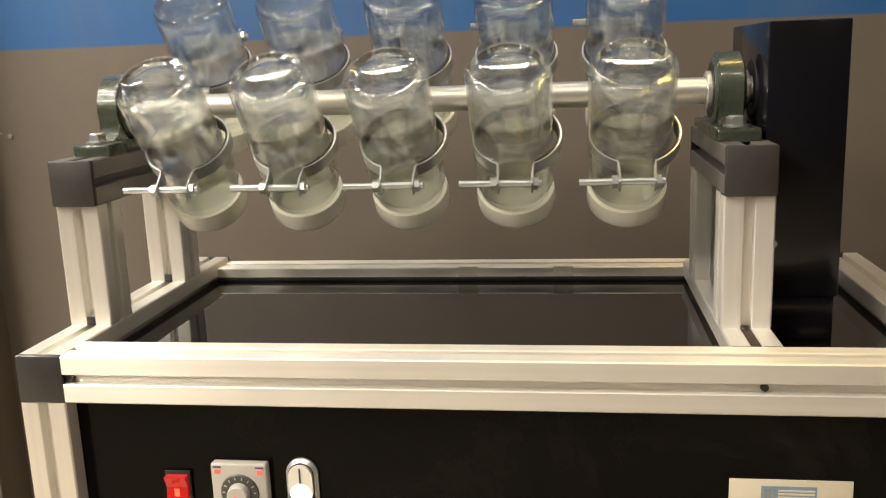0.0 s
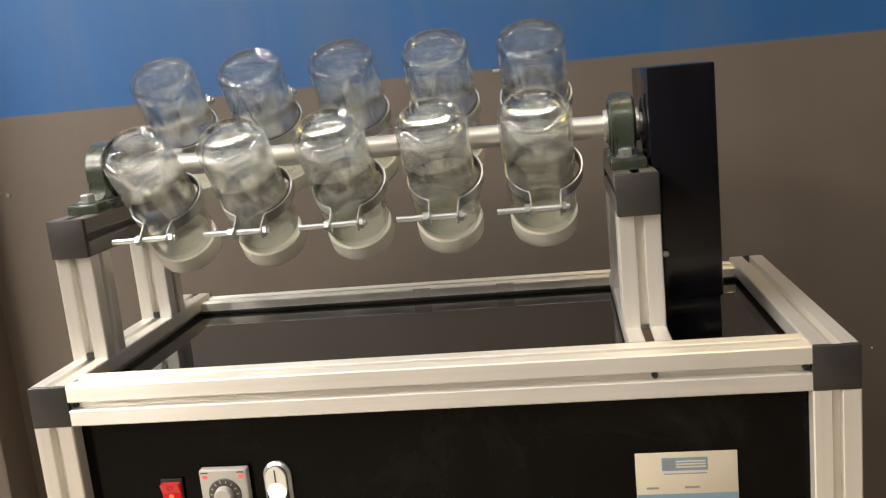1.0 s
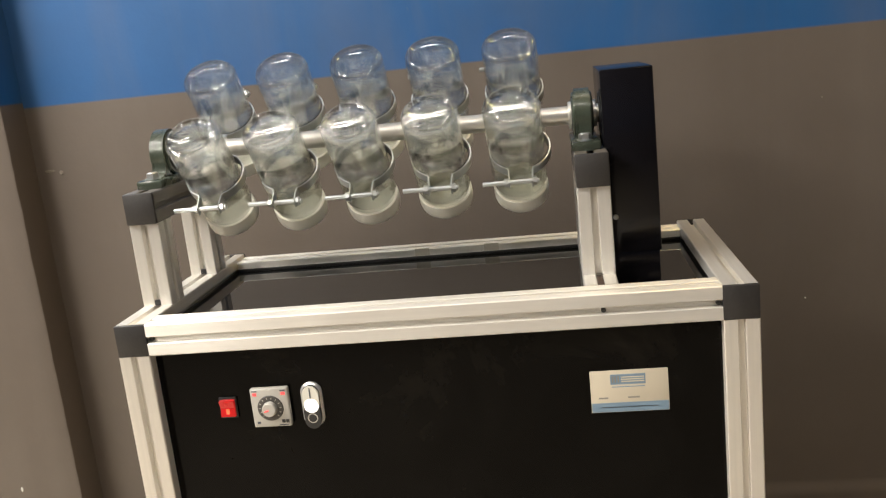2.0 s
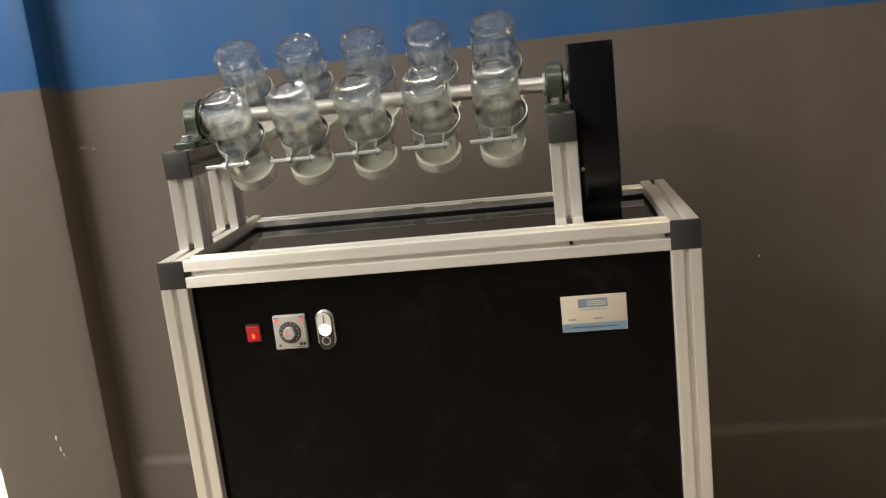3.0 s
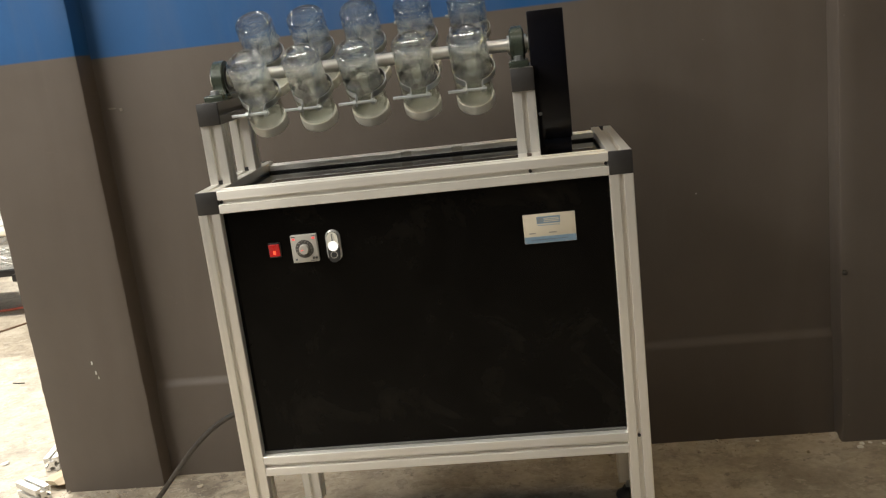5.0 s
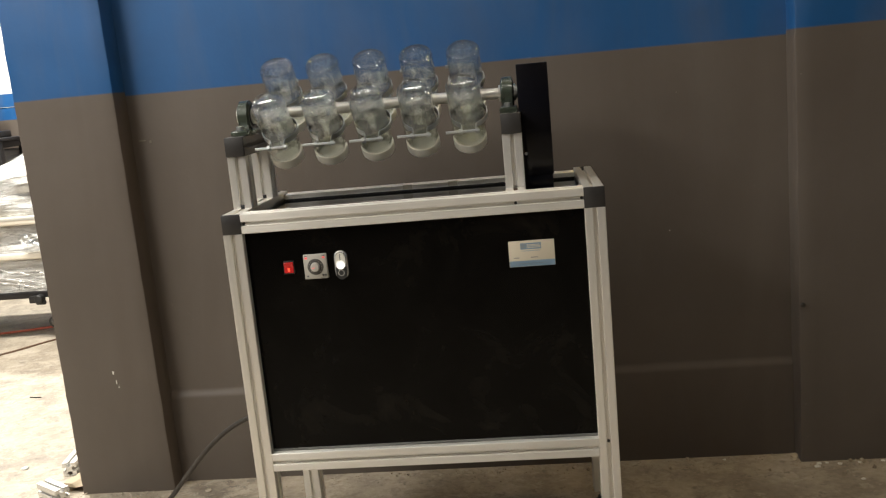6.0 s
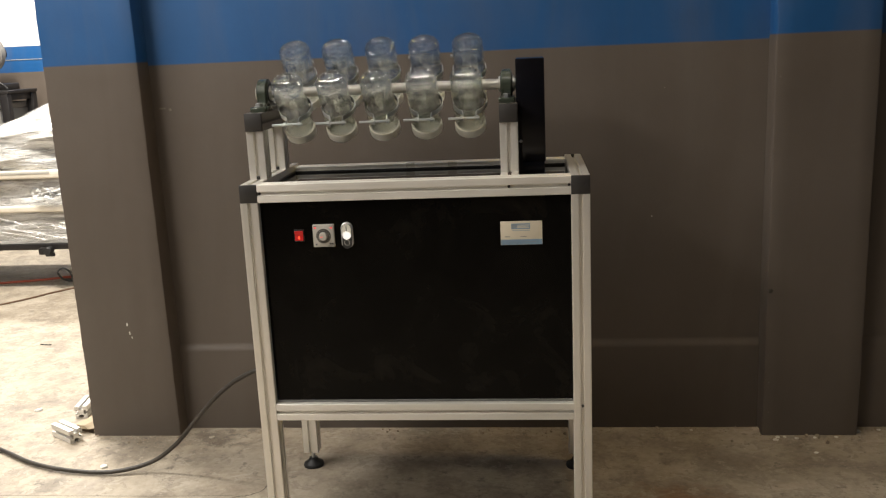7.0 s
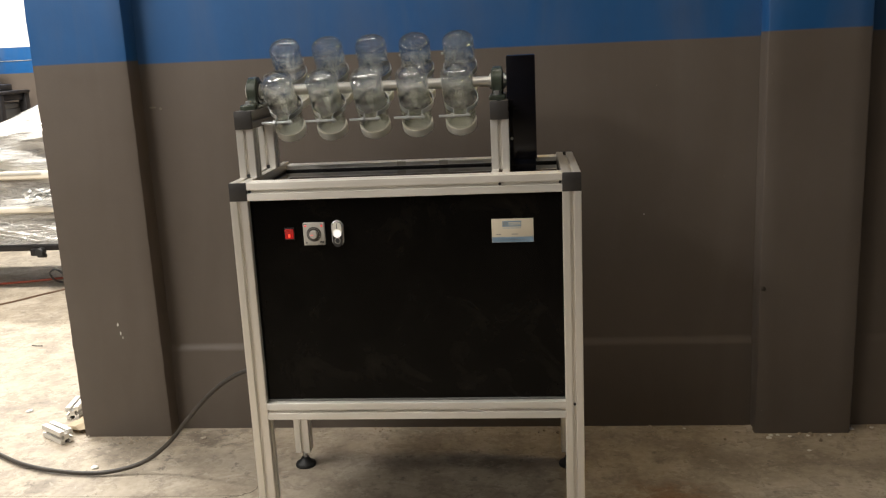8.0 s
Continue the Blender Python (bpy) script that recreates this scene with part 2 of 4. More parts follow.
CABLE = speckled("grey_black_cable_sheath", (0.046, 0.039, 0.032), 0.5, 0.0, 0.6, 110, 0.0006)
BROWN_CABLE = speckled("brown_cable_sheath", (0.14, 0.08, 0.045), 0.5, 0.0, 0.2, 60)
RED_CABLE = speckled("orange_red_cable_sheath", (0.42, 0.085, 0.04), 0.5, 0.0, 0.15, 60)
GREEN = speckled("hammered_green_enamel", (0.047, 0.058, 0.042), 0.28, 0.1, 0.25, 220, 0.0003, Coat_Weight=0.3)
LID = speckled("white_plastic_lid", (0.8, 0.775, 0.68), 0.32, 0.0, 0.03, 60, 0.0)
GLASS = clear_glass()
FILM = stretch_film()
FILM_BOARD = speckled("pale_wrapped_board", (0.72, 0.66, 0.55), 0.3, 0.0, 0.12, 8, 0.004, Coat_Weight=0.5)
WALL = wall_paint("two_tone_wall_paint", 1.0905)
PILLAR = wall_paint("two_tone_pillar_paint", 1.1005)
FAR_WALL = wall_paint("far_wall_paint", 1.052, 1.264)
FLOOR = concrete()
PLASTER = speckled("off_white_plaster", (0.42, 0.39, 0.34), 0.8, 0.0, 0.08, 6)
CEILING = speckled("grey_ceiling_paint", (0.2, 0.19, 0.17), 0.8, 0.0, 0.1, 5)
PLASTIC_GREY = speckled("warm_grey_plastic", (0.5, 0.48, 0.43), 0.4, 0.0, 0.06, 200)
PLASTIC_MID = speckled("mid_grey_plastic", (0.16, 0.155, 0.145), 0.45, 0.0, 0.1, 200)
PLASTIC_DARK = speckled("dark_grey_plastic", (0.03, 0.03, 0.03), 0.35, 0.0, 0.15, 200)
TAPE = speckled("cloudy_tape", (0.62, 0.58, 0.5), 0.25, 0.0, 0.1, 60)
DIAL = speckled("worn_dark_dial", (0.075, 0.07, 0.063), 0.4, 0.0, 0.2, 200)
CHROME = speckled("satin_chrome_bezel", (0.8, 0.79, 0.77), 0.3, 0.7, 0.04, 100)
LABEL = speckled("cream_label_film", (0.66, 0.59, 0.46), 0.35, 0.0, 0.05, 30)
LABEL_BLUE = speckled("pale_blue_print", (0.22, 0.32, 0.42), 0.35, 0.0, 0.08, 60)
PRINT = speckled("dark_print", (0.06, 0.07, 0.09), 0.4, 0.0, 0.1, 80)
SCUFF = speckled("scuffed_paint", (0.2, 0.17, 0.14), 0.7, 0.0, 0.2, 120)
SOFT_PRINT = speckled("faded_print", (0.3, 0.28, 0.24), 0.4, 0.0, 0.15, 200)
CHIP = speckled("bare_plaster_chip", (0.75, 0.74, 0.7), 0.8, 0.0, 0.1, 200)
DUST = Mat("sandy_rubble", 0.9)
DUST.colour(DUST.ramp(DUST.t.nodes.new("ShaderNodeNewGeometry").outputs["Random Per Island"], (0.0, (0.24, 0.195, 0.145)), (0.6, (0.36, 0.3, 0.23)), (1.0, (0.5, 0.44, 0.36))))
DUST = DUST.m
CRACK = speckled("dirt_in_crack", (0.06, 0.05, 0.04), 0.9, 0.0, 0.2, 90)
IRON = speckled("black_painted_iron", (0.022, 0.02, 0.02), 0.4, 0.3, 0.2, 40)
WOOD = speckled("dusty_pine", (0.45, 0.36, 0.24), 0.7, 0.0, 0.15, 30)


def glowing(name, colour, strength, base):
    m = Mat(name, 0.3, 0.0, base, Emission_Strength=strength)
    m.b.inputs["Emission Color"].default_value = (*colour, 1)
    return m.m


RED_LIT = glowing("lit_red_rocker", (1.0, 0.012, 0.01), 0.2, (0.35, 0.01, 0.01))
RED_HOT = glowing("lit_neon_core", (1.0, 0.09, 0.03), 1.3, (0.6, 0.1, 0.05))
LED = glowing("glowing_red_led_and_pointer", (1.0, 0.06, 0.05), 0.9, (0.6, 0.1, 0.1))
WHITE_LIT = glowing("lit_white_button", (1.0, 0.95, 0.85), 0.9, (0.8, 0.78, 0.72))


# ---- mesh helpers ----
def mesh_of(bm, mat, smooth=False, angle=0.6):
    bmesh.ops.recalc_face_normals(bm, faces=bm.faces)
    me = bpy.data.meshes.new("mesh")
    bm.to_mesh(me)
    bm.free()
    me.materials.append(mat)
    if smooth:
        me.polygons.foreach_set("use_smooth", [True] * len(me.polygons))
        me.set_sharp_from_angle(angle=angle)
    return me


def part(name, shape, mat, parent=None, label="", at=None, smooth=True):
    """Links a bmesh, or a mesh shared with a like part, as one object under a thing or a part; at: its pose under the parent."""
    me = shape if isinstance(shape, bpy.types.Mesh) else mesh_of(shape, mat, smooth)
    ob = new(name, me)
    ob.parent = parent
    if at is not None:
        ob.matrix_basis = at if isinstance(at, Matrix) else Matrix.Translation(at)
    if label:
        ob["label"] = label
    return ob


def thing(name, label, category, m=None, group="", kind=""):
    ob = new(name)
    ob.empty_display_size = 0.05
    ob.matrix_basis = m if m else Matrix()
    return tagged(ob, label, category, group, kind)


def box(bm, lo, hi, bevel=0.0, segments=2):
    """A box from corner to corner, with rounded edges."""
    made = bmesh.ops.create_cube(bm, size=1)["verts"]
    for v in made:
        v.co = Vector([lo[k] + (v.co[k] + 0.5) * (hi[k] - lo[k]) for k in range(3)])
    if bevel:
        edges = list({e for v in made for e in v.link_edges})
        bmesh.ops.bevel(bm, geom=edges, offset=bevel, segments=segments, profile=0.5, affect="EDGES")
    return bm


def boxed(lo, hi, bevel=0.0, segments=2):
    return box(bmesh.new(), lo, hi, bevel, segments)


AXES = {"x": Matrix(((0, 0, 1, 0), (1, 0, 0, 0), (0, 1, 0, 0), (0, 0, 0, 1))),
        "y": Matrix(((0, 1, 0, 0), (0, 0, 1, 0), (1, 0, 0, 0), (0, 0, 0, 1))), "z": Matrix()}


def lathe(bm, rings, segments=32, axis="z", centre=(0, 0, 0), closed=False):
    """Turns (radius, height) pairs about an axis; a radius of 0 closes the end. closed: the last ring joins the first."""
    m = Matrix.Translation(centre) @ AXES[axis]
    loops = []
    for r, h in rings:
        if r < 1e-6:
            loops.append([bm.verts.new(m @ Vector((0, 0, h)))])
        else:
            loops.append([bm.verts.new(m @ Vector((r * math.cos(2 * math.pi * k / segments), r * math.sin(2 * math.pi * k / segments), h))) for k in range(segments)])
    pairs = list(zip(loops, loops[1:])) + ([(loops[-1], loops[0])] if closed else [])
    for a, b in pairs:
        for k in range(segments):
            n = (k + 1) % segments
            if len(a) == 1 and len(b) == 1:
                continue
            if len(a) == 1:
                bm.faces.new((a[0], b[n], b[k]))
            elif len(b) == 1:
                bm.faces.new((a[k], a[n], b[0]))
            else:
                bm.faces.new((a[k], a[n], b[n], b[k]))
    return bm


def rod(bm, r, h0, h1, axis="z", centre=(0, 0, 0), segments=24, bevel=0.0):
    b = bevel
    rings = [(0, h0), (r, h0), (r, h1), (0, h1)] if not b else [(0, h0), (r - b, h0), (r, h0 + b), (r, h1 - b), (r - b, h1), (0, h1)]
    return lathe(bm, rings, segments, axis, centre)


def extrude(bm, outline, h0, h1, axis="z", centre=(0, 0, 0)):
    """A prism over a closed outline of (a, b) points."""
    m = Matrix.Translation(centre) @ AXES[axis]
    low = [bm.verts.new(m @ Vector((a, b, h0))) for a, b in outline]
    high = [bm.verts.new(m @ Vector((a, b, h1))) for a, b in outline]
    for k in range(len(outline)):
        n = (k + 1) % len(outline)
        bm.faces.new((low[k], low[n], high[n], high[k]))
    bm.faces.new(low[::-1])
    bm.faces.new(high)
    return bm


def smooth_path(points, steps=10):
    """Catmull-Rom through the points."""
    p = [Vector(q) for q in points]
    p = [p[0] * 2 - p[1]] + p + [p[-1] * 2 - p[-2]]
    out = []
    for a, b, c, d in zip(p, p[1:], p[2:], p[3:]):
        for k in range(steps):
            t = k / steps
            out.append(0.5 * (2 * b + (c - a) * t + (2 * a - 5 * b + 4 * c - d) * t * t + (3 * b - a - 3 * c + d) * t ** 3))
    return out + [p[-2]]


def sweep(bm, path, section):
    """Carries a closed section of (a, b) points along a path, upright as far as it goes."""
    loops, side = [], None
    for k, at in enumerate(path):
        ahead = (path[min(k + 1, len(path) - 1)] - path[max(k - 1, 0)]).normalized()
        if side is None:
            side = ahead.orthogonal().normalized()
        side = (side - ahead * side.dot(ahead)).normalized()
        up = ahead.cross(side)
        loops.append([bm.verts.new(at + side * a + up * b) for a, b in section])
    n = len(section)
    for a, b in zip(loops, loops[1:]):
        for k in range(n):
            bm.faces.new((a[k], a[(k + 1) % n], b[(k + 1) % n], b[k]))
    bm.faces.new(loops[0][::-1])
    bm.faces.new(loops[-1])
    return bm


def ring_section(r, n=12):
    return [(r * math.cos(2 * math.pi * k / n), r * math.sin(2 * math.pi * k / n)) for k in range(n)]


def slot_profile(size=0.04):
    """The outline of a T-slot aluminium bar, round its centre."""
    h, a, b, c = size / 2, size * 0.102, size * 0.21, 0.0007
    side = [(-h + 0.0012, h), (-a - c, h), (-a, h - c), (-a, h - 0.0045), (-b, h - 0.0045), (-b, h - 0.0072), (-0.0042, h - 0.0122),
            (0.0042, h - 0.0122), (b, h - 0.0072), (b, h - 0.0045), (a, h - 0.0045), (a, h - c), (a + c, h), (h - 0.0012, h)]
    out = []
    for k in range(4):
        co, si = round(math.cos(-k * math.pi / 2)), round(math.sin(-k * math.pi / 2))
        out += [(x * co - y * si, x * si + y * co) for x, y in side]
    return out


PROFILE = slot_profile()


def covered_profile(h=0.02, a=0.0041, c=0.0007, deep=0.0085):
    """The same bar with its slots closed by flush-set cover strips."""
    side = [(-h + 0.0012, h), (-a - c, h), (-a, h - c), (-a + 0.0003, h - deep), (a - 0.0003, h - deep), (a, h - c), (a + c, h), (h - 0.0012, h)]
    out = []
    for k in range(4):
        co, si = round(math.cos(-k * math.pi / 2)), round(math.sin(-k * math.pi / 2))
        out += [(x * co - y * si, x * si + y * co) for x, y in side]
    return out


COVERED = covered_profile()


def bar(name, parent, axis, lo, hi, label="", metal=None):
    """A 40 mm slotted bar along an axis; lo, hi: opposite corners."""
    k = "xyz".index(axis)
    mid = [(lo[n] + hi[n]) / 2 for n in range(3)]
    half = (hi[k] - lo[k]) / 2
    bm = extrude(bmesh.new(), COVERED, -half, half, axis)
    return part(name, bm, metal or ALU[k], parent, label, tuple(mid), smooth=False)


# ---- the setting ----
def structure(name, label, bm, mat, category="wall", smooth=False):
    ob = part(name, bm, mat, None, label, smooth=smooth)
    return tagged(ob, label, category, kind="structure")


WALL_Y, PILLAR_Y = 0.612, 0.541
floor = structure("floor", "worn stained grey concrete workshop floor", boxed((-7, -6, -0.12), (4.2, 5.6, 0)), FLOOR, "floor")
structure("ceiling", "plain grey painted workshop ceiling", boxed((-7, -6, 3.2), (4.2, 5.6, 3.32)), CEILING, "ceiling")


def back_wall():
    """Brown and blue wall whose lower part stands proud with a sloped ledge on top."""
    bend = [(WALL_Y - 0.0042 * (1 - math.cos(math.pi * k / 10)), 0.272 - 0.0028 * k) for k in range(11)]
    outline = [(WALL_Y, 3.2), *bend, (WALL_Y - 0.015, 0.0), (WALL_Y + 0.2, 0.0), (WALL_Y + 0.2, 3.2)]
    return extrude(bmesh.new(), outline, -0.62, 4.2, "x")


wall = structure("wall_north", "brown-grey plastered wall with a blue upper half", back_wall(), WALL)


def pillar(name, x0, x1, label):
    """A plastered pillar whose corners and faces waver by a few millimetres."""
    bm = bmesh.new()
    y0, y1, c = PILLAR_Y, WALL_Y + 0.19, 0.006
    outline = [(x0, y1), (x0, y0 + 0.05), (x0, y0 + c), (x0 + 0.3 * c, y0 + 0.3 * c), (x0 + c, y0)]
    outline += [(x0 + (x1 - x0) * k / 6, y0) for k in range(1, 6)]
    outline += [(x1 - c, y0), (x1 - 0.3 * c, y0 + 0.3 * c), (x1, y0 + c), (x1, y0 + 0.05), (x1, y1)]
    rows = []
    for k in range(161):
        z = 3.2 * (k / 160) ** 1.4
        row = []
        for x, y in outline:
            corner = min(abs(x - x0), abs(x - x1)) < 0.01 and y < y0 + 0.02
            f = 0.001 if corner else 0.0008
            dx = f * noise.noise(Vector((x * 9, 3.0, z * 14))) + (0.0011 * noise.noise(Vector((x * 9, 9.0, z * 60))) if corner else 0)
            dy = f * noise.noise(Vector((x * 9, 7.0, z * 14)))
            row.append(bm.verts.new((x + dx, y + (dy if y < y0 + 0.02 else 0), z)))
        rows.append(row)
    for a, b in zip(rows, rows[1:]):
        for p, q, r, t in zip(a, a[1:], b[1:], b):
            bm.faces.new((p, q, r, t))
        bm.faces.new((a[-1], a[0], b[0], b[-1]))
    bm.faces.new(rows[0][::-1])
    bm.faces.new(rows[-1])
    return structure(name, label, bm, PILLAR, "pillar", smooth=True)


pillar_a = pillar("pillar_1", -0.712, -0.437, "brown and blue painted plaster pillar with chipped paint")
pillar_b = pillar("pillar_2", 1.27, 1.53, "brown and blue painted plaster pillar in shade")
structure("wall_end", "painted end of the brown and blue partition wall", boxed((-0.708, WALL_Y + 0.192, 0), (-0.5, 0.9, 3.2)), WALL)
structure("wall_far", "far workshop wall with a blue band, white above", boxed((-7, 5.2, 0), (-0.45, 5.4, 3.2)), FAR_WALL)
structure("trim_far", "thin white line along the far blue band", boxed((-7, 5.196, 1.158), (-0.62, 5.1995, 1.1615)), PLASTER, "trim")
structure("wall_bay", "brown and blue side wall of the far bay", boxed((-0.62, 0.9, 0), (-0.45, 5.2, 3.2)), WALL)
structure("wall_west", "brown and blue painted workshop side wall", boxed((-7.2, -6, 0), (-7, 5.6, 3.2)), WALL)
structure("wall_east", "brown and blue painted workshop side wall", boxed((4.2, -6, 0), (4.4, 0.62, 3.2)), WALL)
structure("wall_south", "brown and blue painted workshop wall", boxed((-7, -6.2, 0), (4.2, -6, 3.2)), WALL)


def flake(r, thick, seed, stretch=1.0):
    """A thin uneven chip lying in the x-z plane, facing -y."""
    rng = random.Random(seed)
    pts = [(r * rng.uniform(0.55, 1) * math.cos(a) * stretch, r * rng.uniform(0.55, 1) * math.sin(a)) for a in [k * math.pi / 4 for k in range(8)]]
    bm = bmesh.new()
    front = [bm.verts.new((x * 0.8, -thick, z * 0.8)) for x, z in pts]
    back = [bm.verts.new((x, 0, z)) for x, z in pts]
    for k in range(8):
        n = (k + 1) % 8
        bm.faces.new((front[k], front[n], back[n], back[k]))
    bm.faces.new(front)
    bm.faces.new(back[::-1])
    return bm


for k, (x, z, r, s) in enumerate(((-0.562, 0.355, 0.0075, 0.4), (-0.5565, 0.327, 0.0085, 0.28), (-0.5515, 0.314, 0.006, 0.22))):
    part("paint_chip", flake(r, 0.0012, k, s), CHIP, pillar_a, "white chip in the paint" if k == 0 else "", (x, PILLAR_Y - 0.0002, z))
part("wall_plug", rod(bmesh.new(), 0.004, -0.003, 0.0, "y", segments=14, bevel=0.001), SCUFF, wall, "small plaster plug", (-0.386, WALL_Y, 0.972))
part("paint_chip", flake(0.0035, 0.0005, 20, 3.5), SCUFF, wall, "", (-0.41, WALL_Y - 0.0002, 0.976))
part("paint_chip", flake(0.002, 0.001, 21), CHIP, wall, "white chip in the paint", (0.968, WALL_Y - 0.0002, 0.627))
part("paint_chip", flake(0.002, 0.001, 22), SCUFF, wall, "", (1.0, WALL_Y - 0.0002, 0.98))
part("wall_plug", rod(bmesh.new(), 0.006, -0.008, 0.0, "y", segments=14, bevel=0.002), CABLE, pillar_b, "dark plug in a drilled hole", (1.279, PILLAR_Y + 0.003, 0.425))
for k, (x, z) in enumerate(((1.284, 0.16), (1.286, 0.07), (1.2835, 1.0))):
    part("paint_chip", flake(0.0024, 0.001, 30 + k), SCUFF, pillar_b, "", (x, PILLAR_Y, z))


# ---- the machine: a frame of slotted aluminium bars with a shaft of jars ----
W, D, H = 0.76, 0.372, 0.838
RAIL = H - 0.04
POSTS = ((0.0, "left"), (0.570, "right"))
SHAFT = (0.186, 1.0255)
machine = thing("jar_tumbler", "aluminium-framed jar tumbler with black panels and a steel shaft", "machine")

foot_mesh = mesh_of(lathe(bmesh.new(), [(0, 0), (0.027, 0), (0.028, 0.004), (0.026, 0.009), (0.014, 0.017), (0.011, 0.024), (0, 0.024)], 28), RUBBER, True)
stem_mesh = mesh_of(rod(bmesh.new(), 0.005, 0.02, 0.06, segments=12), ZINC, True)
for x in (0.0, W - 0.04):
    for y in (0.0, D - 0.04):
        leg = bar("leg", machine, "z", (x, y, 0.045), (x + 0.04, y + 0.04, RAIL))
        base = part("foot", foot_mesh, RUBBER, leg, "black rubber levelling foot", (0, 0, -(0.045 + RAIL) / 2))
        part("stem", stem_mesh, ZINC, leg, "zinc stem of the levelling foot", (0, 0, -(0.045 + RAIL) / 2))


def end_cap(bar_ob, half, back=False):
    """A charcoal plastic cap on the end of a bar that runs along y."""
    y0, y1 = (half, half + 0.005) if back else (-half - 0.005, -half)
    part("end_cap", boxed((-0.0202, y0, -0.0202), (0.0202, y1, 0.0202), 0.0018, 2), CAP, bar_ob, "charcoal plastic end cap")


for x in (0.0, W - 0.04):
    rail = bar("side_rail", machine, "y", (x, 0.005, RAIL), (x + 0.04, D - 0.005, H))
    end_cap(rail, D / 2 - 0.005)
    end_cap(rail, D / 2 - 0.005, True)
    bar("lower_side_rail", machine, "y", (x, 0.04, 0.287), (x + 0.04, D - 0.04, 0.327))
for y in (0.0, D - 0.04):
    drop = 0.006 if y else 0.0  # the rear rail sits a little low
    bar("long_rail", machine, "x", (0.04, y, RAIL - drop), (W - 0.04, y + 0.04, H - drop))
    bar("lower_long_rail", machine, "x", (0.04, y, 0.287), (W - 0.04, y + 0.04, 0.327))
cross = bar("cross_rail", machine, "y", (POSTS[1][0], 0.04, RAIL), (POSTS[1][0] + 0.04, D - 0.04, H))
# a dark brown strip lies in the front end of the cross rail's slot
part("slot_plug", boxed((-0.0039, -0.1455, 0.0155), (0.0039, -0.1005, 0.0194), 0.0005), SLOT_BROWN, cross, "dark brown strip in the slot end")

part("front_panel", boxed((0.036, 0.0165, 0.3235), (W - 0.036, 0.0215, RAIL + 0.0035)), PANEL, machine, "glossy black front panel", smooth=False)
part("panel_edge_strip", boxed((0.0405, 0.0125, 0.3275), (W - 0.0405, 0.0163, 0.3325), 0.0012), PLASTIC_MID, machine, "grey sealing strip")
# added black strip: draws the dark slot of the rear rail above the panel
part("panel_edge_strip", boxed((0.0405, D - 0.0432, H - 0.0216), (W - 0.0405, D - 0.0398, H - 0.0166), 0.001), RUBBER, machine, "black strip drawn for the shaded slot of the rear rail")
part("back_panel", boxed((0.036, D - 0.0215, 0.3235), (W - 0.036, D - 0.0165, RAIL + 0.0035)), PANEL, machine, smooth=False)
for x in (0.0165, W - 0.0215):
    part("side_panel", boxed((x, 0.036, 0.3235), (x + 0.005, D - 0.036, RAIL + 0.0035)), PANEL, machine, smooth=False)
part("bottom_panel", boxed((0.036, 0.036, 0.305), (W - 0.036, D - 0.036, 0.31)), PANEL, machine, smooth=False)
part("top_panel", boxed((0.036, 0.036, H - 0.0265), (POSTS[1][0] + 0.0035, D - 0.036, H - 0.0215)), BLACK, machine, "mirror-black acrylic top panel", smooth=False)
part("top_panel", boxed((POSTS[1][0] + 0.0365, 0.036, H - 0.0265), (W - 0.036, D - 0.036, H - 0.0215)), BLACK, machine, "mirror-black acrylic top panel", smooth=False)

screw_mesh = mesh_of(lathe(bmesh.new(), [(0, -0.001), (0.0013, -0.001), (0.0014, -0.0022), (0.0028, -0.0022), (0.003, -0.0005), (0.003, 0.001), (0, 0.001)], 16, "y"), PLASTIC_DARK, True)
for x, y, z in ((0.589, 0.006, H - 0.02), (W - 0.02, 0.006, 0.318), (0.716, 0.007, H - 0.02), (0.044, 0.007, H - 0.02)):
    part("socket_screw", screw_mesh, PLASTIC_DARK, machine, "", (x, y, z))

# the two bearing stands
PY0, PY1 = 0.086, 0.286
for x, _ in POSTS:
    for y in (PY0, PY1 - 0.04):
        post = bar("post", machine, "z", (x, y, H), (x + 0.04, y + 0.04, 0.947))
        if x == 0.0:
            part("slot_plug", boxed((-0.004, -0.0205, -0.0545), (0.004, -0.0165, -0.047), 0.0008), PLASTIC_DARK, post, "black plug in the slot")
    beam = bar("bearing_beam", machine, "y", (x, PY0, 0.947), (x + 0.04, PY1, 0.987), "dark grey slotted bar", DARK_ALU)
    end_cap(beam, (PY1 - PY0) / 2)
    end_cap(beam, (PY1 - PY0) / 2, True)


def housing():
    """A cast pillow block round the shaft, seen along x; its foot lies at -0.039."""
    r, out = 0.033, []
    for k in range(0, 25):
        a = math.radians(-20 + 220 * k / 24)
        out.append((r * math.cos(a), r * math.sin(a)))
    out += [(-0.034, -0.022), (-0.044, -0.0265), (-0.069, -0.0275), (-0.07, -0.039), (0.07, -0.039), (0.069, -0.0275), (0.044, -0.0265), (0.034, -0.022)]
    bm = extrude(bmesh.new(), out, -0.0095, 0.0095, "x")
    box(bm, (-0.0175, -0.07, -0.039), (0.0185, 0.07, -0.0275), 0.003, 2)
    lathe(bm, [(0.0225, -0.0128), (0.027, -0.0128), (0.0292, -0.011), (0.0292, 0.011), (0.027, 0.0128), (0.0225, 0.0128)], 36, "x")
    return bm


housing_mesh = mesh_of(housing(), GREEN, True)
insert_mesh = mesh_of(lathe(bmesh.new(), [(0.0122, -0.0178), (0.0165, -0.0178), (0.0172, -0.017), (0.0172, 0.017), (0.0165, 0.0178), (0.0122, 0.0178)], 28, "x"), STEEL, True)
